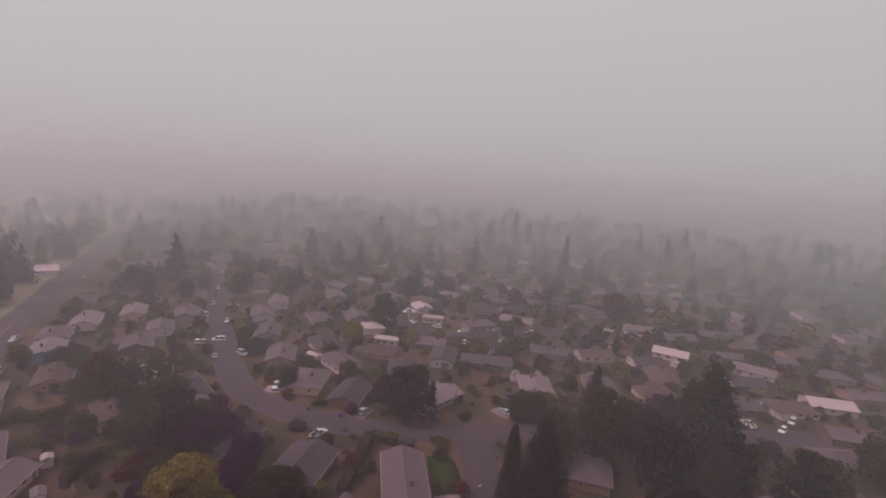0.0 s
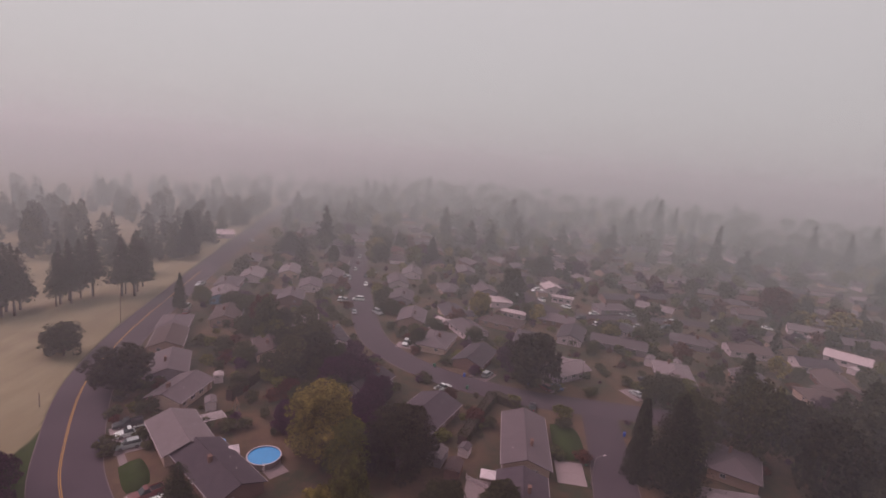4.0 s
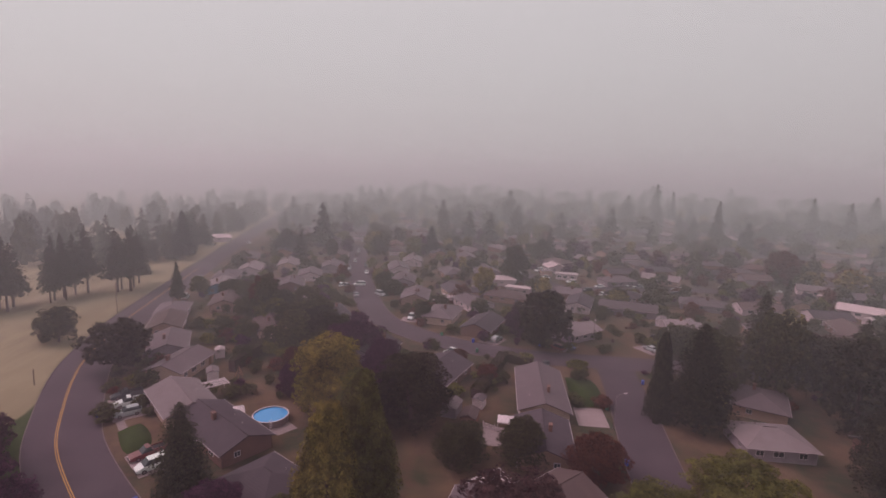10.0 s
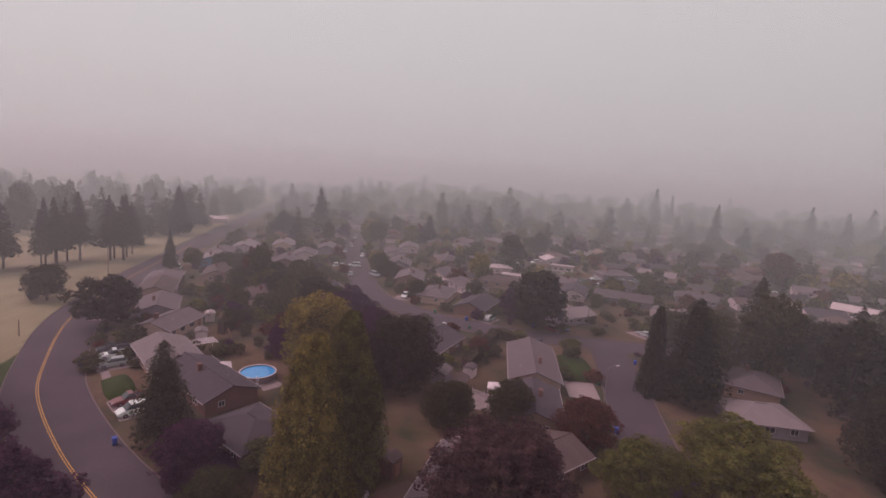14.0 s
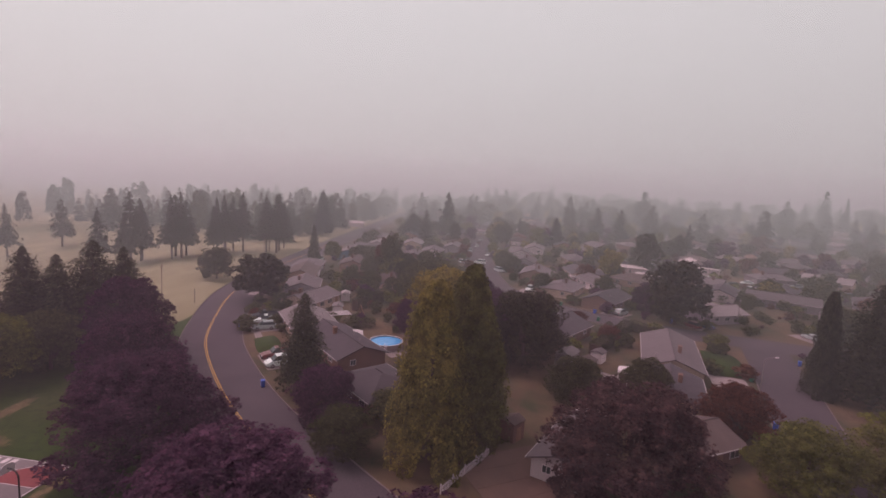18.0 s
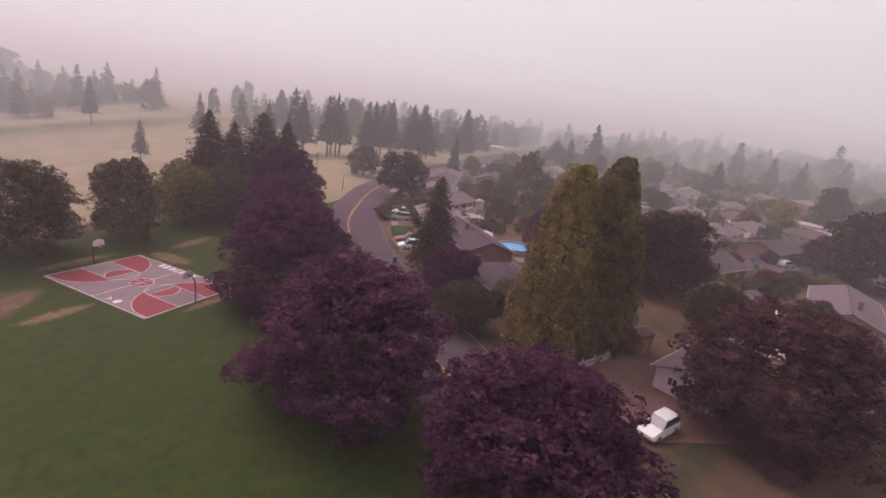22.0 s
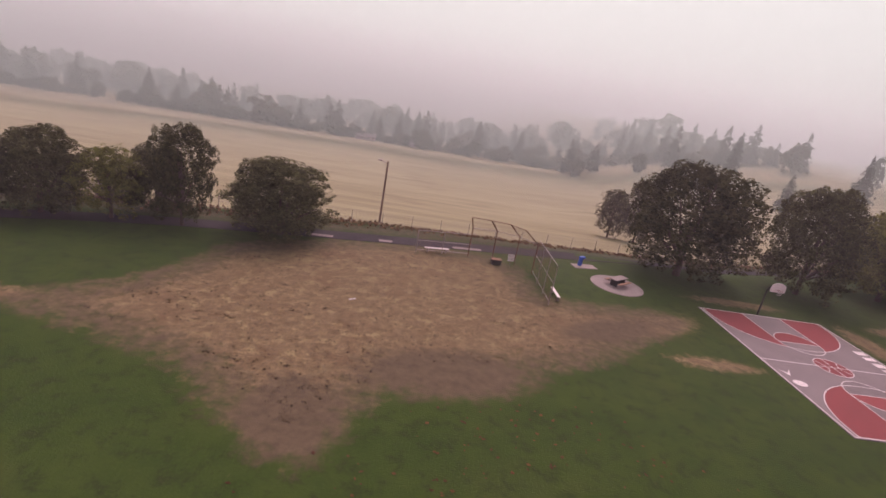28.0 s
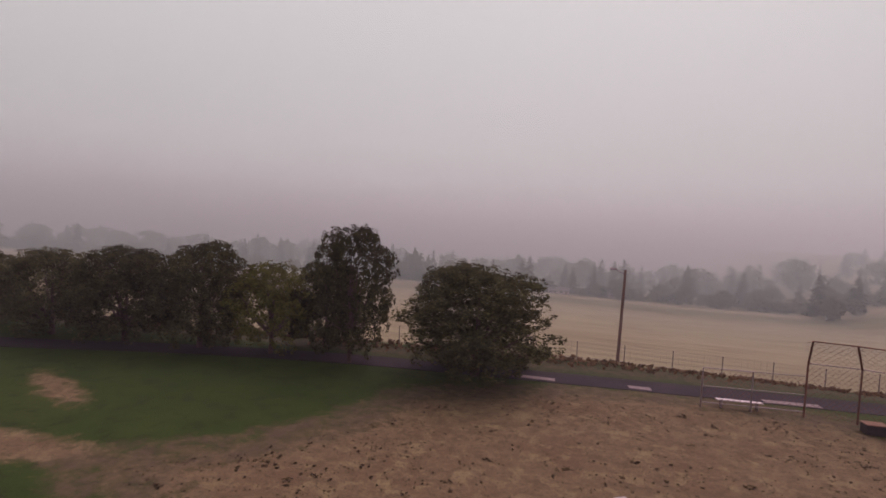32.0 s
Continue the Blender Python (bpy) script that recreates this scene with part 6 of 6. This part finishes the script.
def canopy(x, y, turn, w, d, hh, label, slats=False):
    h = empty("canopy", pose(x, y, 0, 0, 0, turn), label, "canopy", "canopies")
    for sx in (-1, 1):
        for sy in (-1, 1):
            part("leg", tube(bmesh.new(), (sx * (w / 2 - 0.1), sy * (d / 2 - 0.1), -0.1), (sx * (w / 2 - 0.1), sy * (d / 2 - 0.1), hh), 0.04), M["white"], h)
    if slats:
        for i in range(int(w / 0.45)):
            part("slat", shared(("slat", d), lambda: boxed(-0.07, 0.07, -d / 2, d / 2, 0, 0.09), M["white"]), None, h).location = (-w / 2 + 0.2 + i * 0.45, 0, hh)
        for s in (-1, 1):
            part("beam", boxed(-w / 2, w / 2, s * (d / 2 - 0.1) - 0.06, s * (d / 2 - 0.1) + 0.06, hh - 0.18, hh), M["white"], h)
    else:
        bm = bmesh.new()
        t = bm.verts.new((0, 0, hh + 0.75))
        c = [bm.verts.new((sx * w / 2, sy * d / 2, hh)) for sx, sy in ((-1, -1), (1, -1), (1, 1), (-1, 1))]
        lo = [bm.verts.new((v.co.x, v.co.y, hh - 0.22)) for v in c]
        for i in range(4):
            bm.faces.new((c[i], c[(i + 1) % 4], t))
            bm.faces.new((c[i], lo[i], lo[(i + 1) % 4], c[(i + 1) % 4]))
        part("cover", bm, M["white"], h, "white fabric cover")


canopy(72.4, -27.4, 36, 3.6, 5.5, 2.4, "white metal patio cover behind a house", True)
canopy(60.6, -35.4, 20, 3, 3, 2.2, "white peaked fabric canopy beside the pool")
canopy(54.6, -86.6, 75, 3.4, 3.0, 2.3, "white fabric canopy over a patio")
canopy(35.2, -79.6, -62, 7.5, 4.2, 2.6, "long white slatted pergola over a patio", True)
o = empty("tarp", pose(66.6, -31.6, 0, 0, 0, 30), "light blue tarp heaped in a yard", "tarp")
bm = bmesh.new()
bmesh.ops.create_icosphere(bm, subdivisions=3, radius=1.0)
for v in bm.verts:
    k = 1 + 0.25 * noise.noise(v.co * 2.3)
    v.co = Vector((v.co.x * 1.3 * k, v.co.y * 0.8 * k, max(-0.02, v.co.z * 0.45 * k)))
part("sheet", bm, M["tarp"], o)

# play set
h = empty("play_set", pose(79.9, -30.5, 0, 0, 0, 20), "wooden garden play set with a swing beam", "play set")
for x in (-1.8, 1.8):
    for s in (-1, 1):
        part("leg", tube(bmesh.new(), (x, s * 0.9, -0.1), (x, 0, 2.4), 0.06), M["wood"], h)
part("beam", tube(bmesh.new(), (-2.1, 0, 2.42), (2.1, 0, 2.42), 0.07), M["wood"], h)
for x in (-0.8, 0.6):
    bm = bmesh.new()
    for s in (-0.22, 0.22):
        tube(bm, (x + s, 0, 0.5), (x + s, 0, 2.4), 0.015, None, 4)
    box(bm, x - 0.25, x + 0.25, -0.1, 0.1, 0.46, 0.5)
    part("swing", bm, M["black"], h)


def bin_(x, y, colour, turn):
    h = empty("wheelie_bin", pose(x, y, 0.03, 0, 0, turn), f"{colour} plastic wheelie bin at the kerb", "bin", "wheelie bins")
    mt = M["blue"] if colour == "blue" else M["green_bin"]
    bm = hull(bmesh.new(), [(-0.32, 0.26, 0.05, 1.0, 0.3), (0.0, 0.28, 0.05, 1.0, 0.31), (0.34, 0.26, 0.05, 1.0, 0.3)])
    part("body", bm, mt, h)
    part("lid", boxed(-0.38, 0.4, -0.33, 0.33, 1.0, 1.09, 0.03), mt, h)
    for s in (-1, 1):
        part("wheel", shared(("bin_wheel",), lambda: tube(bmesh.new(), (0, -0.04, 0), (0, 0.04, 0), 0.13, None, 12), M["rubber"]), None, h).location = (-0.3, s * 0.27, 0.13)


for x, y, c, t in ((63.1, -9.2, "blue", 30), (64.0, -8.7, "blue", 30), (36.5, -28.6, "blue", 40), (74, -124.2, "blue", -20), (61.8, -109.9, "green", 60), (42.1, -104.6, "blue", 60), (33.5, -113.6, "blue", -20), (96, -88.2, "green", -40), (100.5, -107.2, "blue", 40), (110, -80, "green", 40), (104, -88.5, "blue", 130)):
    bin_(x, y, c, t)


def picket(x0, y0, x1, y1, label):
    """A white picket fence, board by board."""
    a, b = Vector((x0, y0, 0)), Vector((x1, y1, 0))
    ln = (b - a).length
    h = empty("picket_fence", pose(x0, y0, 0, 0, 0, math.degrees(math.atan2(y1 - y0, x1 - x0))), label, "fence", "picket fences")
    for i in range(int(ln / 0.3)):
        part("picket", shared(("picket",), lambda: boxed(-0.055, 0.055, -0.02, 0.02, 0.08, 1.05), M["white"]), None, h).location = (0.15 + i * 0.3, 0, 0)
    for z in (0.3, 0.8):
        part("rail", boxed(0, ln, 0.02, 0.06, z, z + 0.08), M["white"], h)
    for i in range(int(ln / 2.4) + 1):
        part("post", shared(("picket_post",), lambda: boxed(-0.06, 0.06, 0.06, 0.17, -0.2, 1.2), M["white"]), None, h).location = (min(i * 2.4, ln), 0, 0)


picket(16.2, -59.6, 25.4, -64.2, "white picket fence along a drive")
picket(56.2, -82.4, 51.8, -87.6, "white picket fence between garden sheds")


def hedge(x0, y0, x1, y1, w, hh, colour="green", label="clipped dark green hedge"):
    """A clipped hedge: a dark woody core under a dense skin of leaves."""
    a, b = Vector((x0, y0)), Vector((x1, y1))
    ln = (b - a).length
    h = empty("hedge", pose(x0, y0, 0, 0, 0, math.degrees(math.atan2(y1 - y0, x1 - x0))), label, "hedge", "hedges")
    rg = np.random.default_rng(int(x0 * 7 + y0 * 3) % 9999)
    n = int(ln * (w + 2 * hh) * 34)
    u = rg.uniform(0, ln, n)
    s = rg.uniform(0, w + 2 * hh, n)
    yy = np.where(s < hh, -w / 2, np.where(s < hh + w, s - hh - w / 2, w / 2))
    zz = np.where(s < hh, s, np.where(s < hh + w, hh, s - hh - w))
    nr = np.stack([0 * u, np.where(s < hh, -1.0, np.where(s < hh + w, 0, 1.0)), np.where((s >= hh) & (s < hh + w), 1.0, 0.1)], 1)
    c = np.stack([u, yy, np.maximum(zz, 0.1)], 1) + rg.normal(0, 0.07, (n, 3))
    c[:, 2] += 0.12 * np.sin(u * 0.9)
    vs, fs = leaf_quads(c, nr, 0.14, rg)
    part("leaves", mesh_np("leaves", vs, fs, LEAF[colour]), None, h)
    part("stem", boxed(0.1, ln - 0.1, -w / 2 + 0.12, w / 2 - 0.12, 0, hh - 0.15), M["trunk"], h, "dark woody core")


hedge(68, -83.0, 90.5, -94.4, 2.4, 2.3)
hedge(90.5, -94.4, 85.6, -100.4, 2.0, 2.3)
hedge(40, -101.6, 47.5, -103.6, 1.2, 1.1, "fresh", "low hedge along the pavement")
hedge(84, -27.5, 96, -31, 1.8, 3.0, "green", "row of dark clipped evergreens")
hedge(49, -29.0, 43.5, -33.5, 1.5, 1.8)

# garden shrubs close to the houses
for x, y, hh, rad, c in ((49.2, -40.3, 2, 1.4, "green"), (55.8, -16.7, 1.6, 1.2, "green"), (88.1, -82.2, 4, 2.2, "rust"), (77.4, -87.4, 4, 2.4, "rust"), (35.9, -62.9, 2.2, 2.4, "fresh"), (43.5, -62.1, 3, 2.0, "fresh"), (15.1, -52.8, 2.8, 2.4, "green"), (29.9, -50.4, 4.5, 3.4, "green"), (37.2, -21.6, 4.6, 1.6, "green"), (36.9, -27.1, 3.5, 1.5, "green"), (74.2, -20.0, 2.4, 1.6, "plum"), (90.0, -28.2, 4.5, 2.5, "green"), (100.7, -33.4, 6, 3.4, "green"), (97.2, -44.5, 7, 4, "green"), (87.0, -52.3, 6, 3.5, "green")):
    if np.hypot(LX - x, LY - y).min() < 9 or min(math.hypot(x - a, y - b) for a, b in PARKED) < 5:
        continue
    tree(x, y, hh, rad, "round", c, int(x) % 5 + 1, {"green": "dark green garden shrub in a yard", "rust": "rust-red garden shrub in a yard", "fresh": "light green garden shrub in a yard", "plum": "plum-leaved garden shrub in a yard"}[c], "garden shrubs", 1)
for x, y, hh, rad, c in ((95.5, -54.6, 9, 4.5, "plum"), (78.3, -61.7, 8, 4.2, "plum"), (104.1, -50.4, 8, 4.5, "green"), (112.0, -34.6, 9, 5, "green"), (122.0, -27.8, 9, 5, "fresh"), (133.6, -29.7, 8, 4.5, "green"), (86.5, -41.4, 5, 3, "rust"), (107.4, -24.4, 6, 3.5, "green"), (55.9, -58.6, 12, 4.5, "fresh"), (63.0, -69.0, 12, 5, "green"), (43.3, -86.6, 8, 4.5, "green"), (24.6, -101.0, 6, 4, "rust"), (80.4, -127.0, 12, 5, "green"), (65.8, -135.7, 16, 5.5, "green"), (23.2, -147.8, 10, 6, "green"), (64.5, -150.3, 20, 6, "green"), (91.5, -145.8, 9, 4, "green"), (20.5, -165.2, 12, 6, "fresh"), (8.4, -144.3, 9, 5, "plum"), (-0.4, -195.4, 10, 6, "green"), (-2.4, -206.2, 12, 7, "green"), (17.4, -159.9, 10, 6, "green"), (35.1, -189.9, 14, 6, "green"), (2.3, -223.7, 11, 6, "green")):
    if np.hypot(LX - x, LY - y).min() < 8 or min(math.hypot(x - a, y - b) for a, b in PARKED) < 6:
        continue
    tree(x, y, hh, rad, "round", c, int(x) % 5 + 1, group="garden trees")

# low bushes and clutter of the farther yards
rr = random.Random(33)
n_done = 0
while n_done < 1300:
    x, y = rr.uniform(60, 340), rr.uniform(-340, 10)
    d = math.hypot(x + 29, y + 60)
    if d < 100 or d > 340 or y > 0.07 * x - 6 or rr.random() > 150 / d or np.hypot(LX - x, LY - y).min() < 6 or (np.hypot(CX - x, CY - y) - CR).min() < -1.5:
        continue
    n_done += 1
    hh = rr.uniform(0.8, 3.2)
    stuff_tree(x, y, hh, hh * rr.uniform(0.5, 0.9), "round", rr.choice(("green", "green", "green", "rust", "fresh", "plum")), rr.randint(1, 3), "yard_bushes")
pour("yard_bushes", "low bushes and shrubs of the farther yards", "bushes")

for x, y, hh, rad, c in ((105.4, -38.4, 9, 5, "green"), (97.5, -38.9, 7, 4, "green"), (117.2, -42.6, 10, 5.5, "green"), (93.6, -47.9, 8, 4.5, "green"), (106.9, -55.1, 8, 4, "plum"), (93.2, -58.3, 9, 4.5, "plum"), (130.5, -37.9, 10, 5, "green"), (140.5, -43.5, 8, 4.5, "green"), (111.2, -17.3, 6, 3, "green"), (128.4, -18.4, 7, 4, "green"), (147.8, -13.6, 8, 4, "green"), (72.1, -53.4, 10, 4.5, "fresh"), (82.4, -45.3, 6, 3.4, "green")):
    if np.hypot(LX - x, LY - y).min() < 8 or min(math.hypot(x - a, y - b) for a, b in PARKED) < 6:
        continue
    tree(x, y, hh, rad, "round", c, int(x) % 5 + 1, group="garden trees", lod=1)

# ---- the smoke that lies over everything ----
def haze_layer(inner, outer, density, tone, label, top=88):
    m = bpy.data.materials.new("smoke")
    m.use_nodes = True
    n, l = m.node_tree.nodes, m.node_tree.links
    n.clear()
    o, v = n.new("ShaderNodeOutputMaterial"), n.new("ShaderNodeVolumeScatter")
    v.inputs["Color"].default_value = (*tone, 1)
    v.inputs["Density"].default_value = density
    v.inputs["Anisotropy"].default_value = 0.25
    l.new(v.outputs[0], o.inputs["Volume"])
    k, verts, faces = 64, [], []
    for i in range(k):
        c, s = math.cos(6.28319 * i / k), math.sin(6.28319 * i / k)
        for rad in (inner, outer):
            verts += [(-25 + rad * c, -46 + rad * s, -70), (-25 + rad * c, -46 + rad * s, top)]
    for i in range(k):
        a, b = 4 * i, 4 * ((i + 1) % k)
        faces += [(a, a + 1, b + 1, b), (a + 2, b + 2, b + 3, a + 3), (a + 1, a + 3, b + 3, b + 1), (a, b, b + 2, a + 2)]
    me = mesh_of("smoke_layer", verts, faces, m)
    return tagged(new("smoke_layer", me), label, "smoke", kind="structure")


# thin over park, thicker over homes, dense beyond; densities fitted to the camera's view
# pink tone added to imitate the lens's magenta veil over near darks
haze_layer(0.5, 87.8, 1 / 1150, (1.0, 0.80, 0.95), "thin dull pink wildfire smoke over the park")
haze_layer(88.0, 309.8, 1 / 620, (0.95, 1.0, 0.96), "grey wildfire smoke over the homes", 84)
haze_layer(310.0, 2500.0, 1 / 470, (0.87, 1.0, 0.91), "thick grey wildfire smoke over the land", 36)
haze_layer(312.0, 2600.0, 1 / 950, (0.87, 1.0, 0.91), "grey wildfire smoke thinning upwards", 52)
haze_layer(314.0, 2700.0, 1 / 1600, (0.87, 1.0, 0.91), "thin grey wildfire smoke aloft", 86)
haze_layer(316.0, 2800.0, 1 / 2600, (0.87, 1.0, 0.91), "faint grey wildfire smoke aloft", 112)
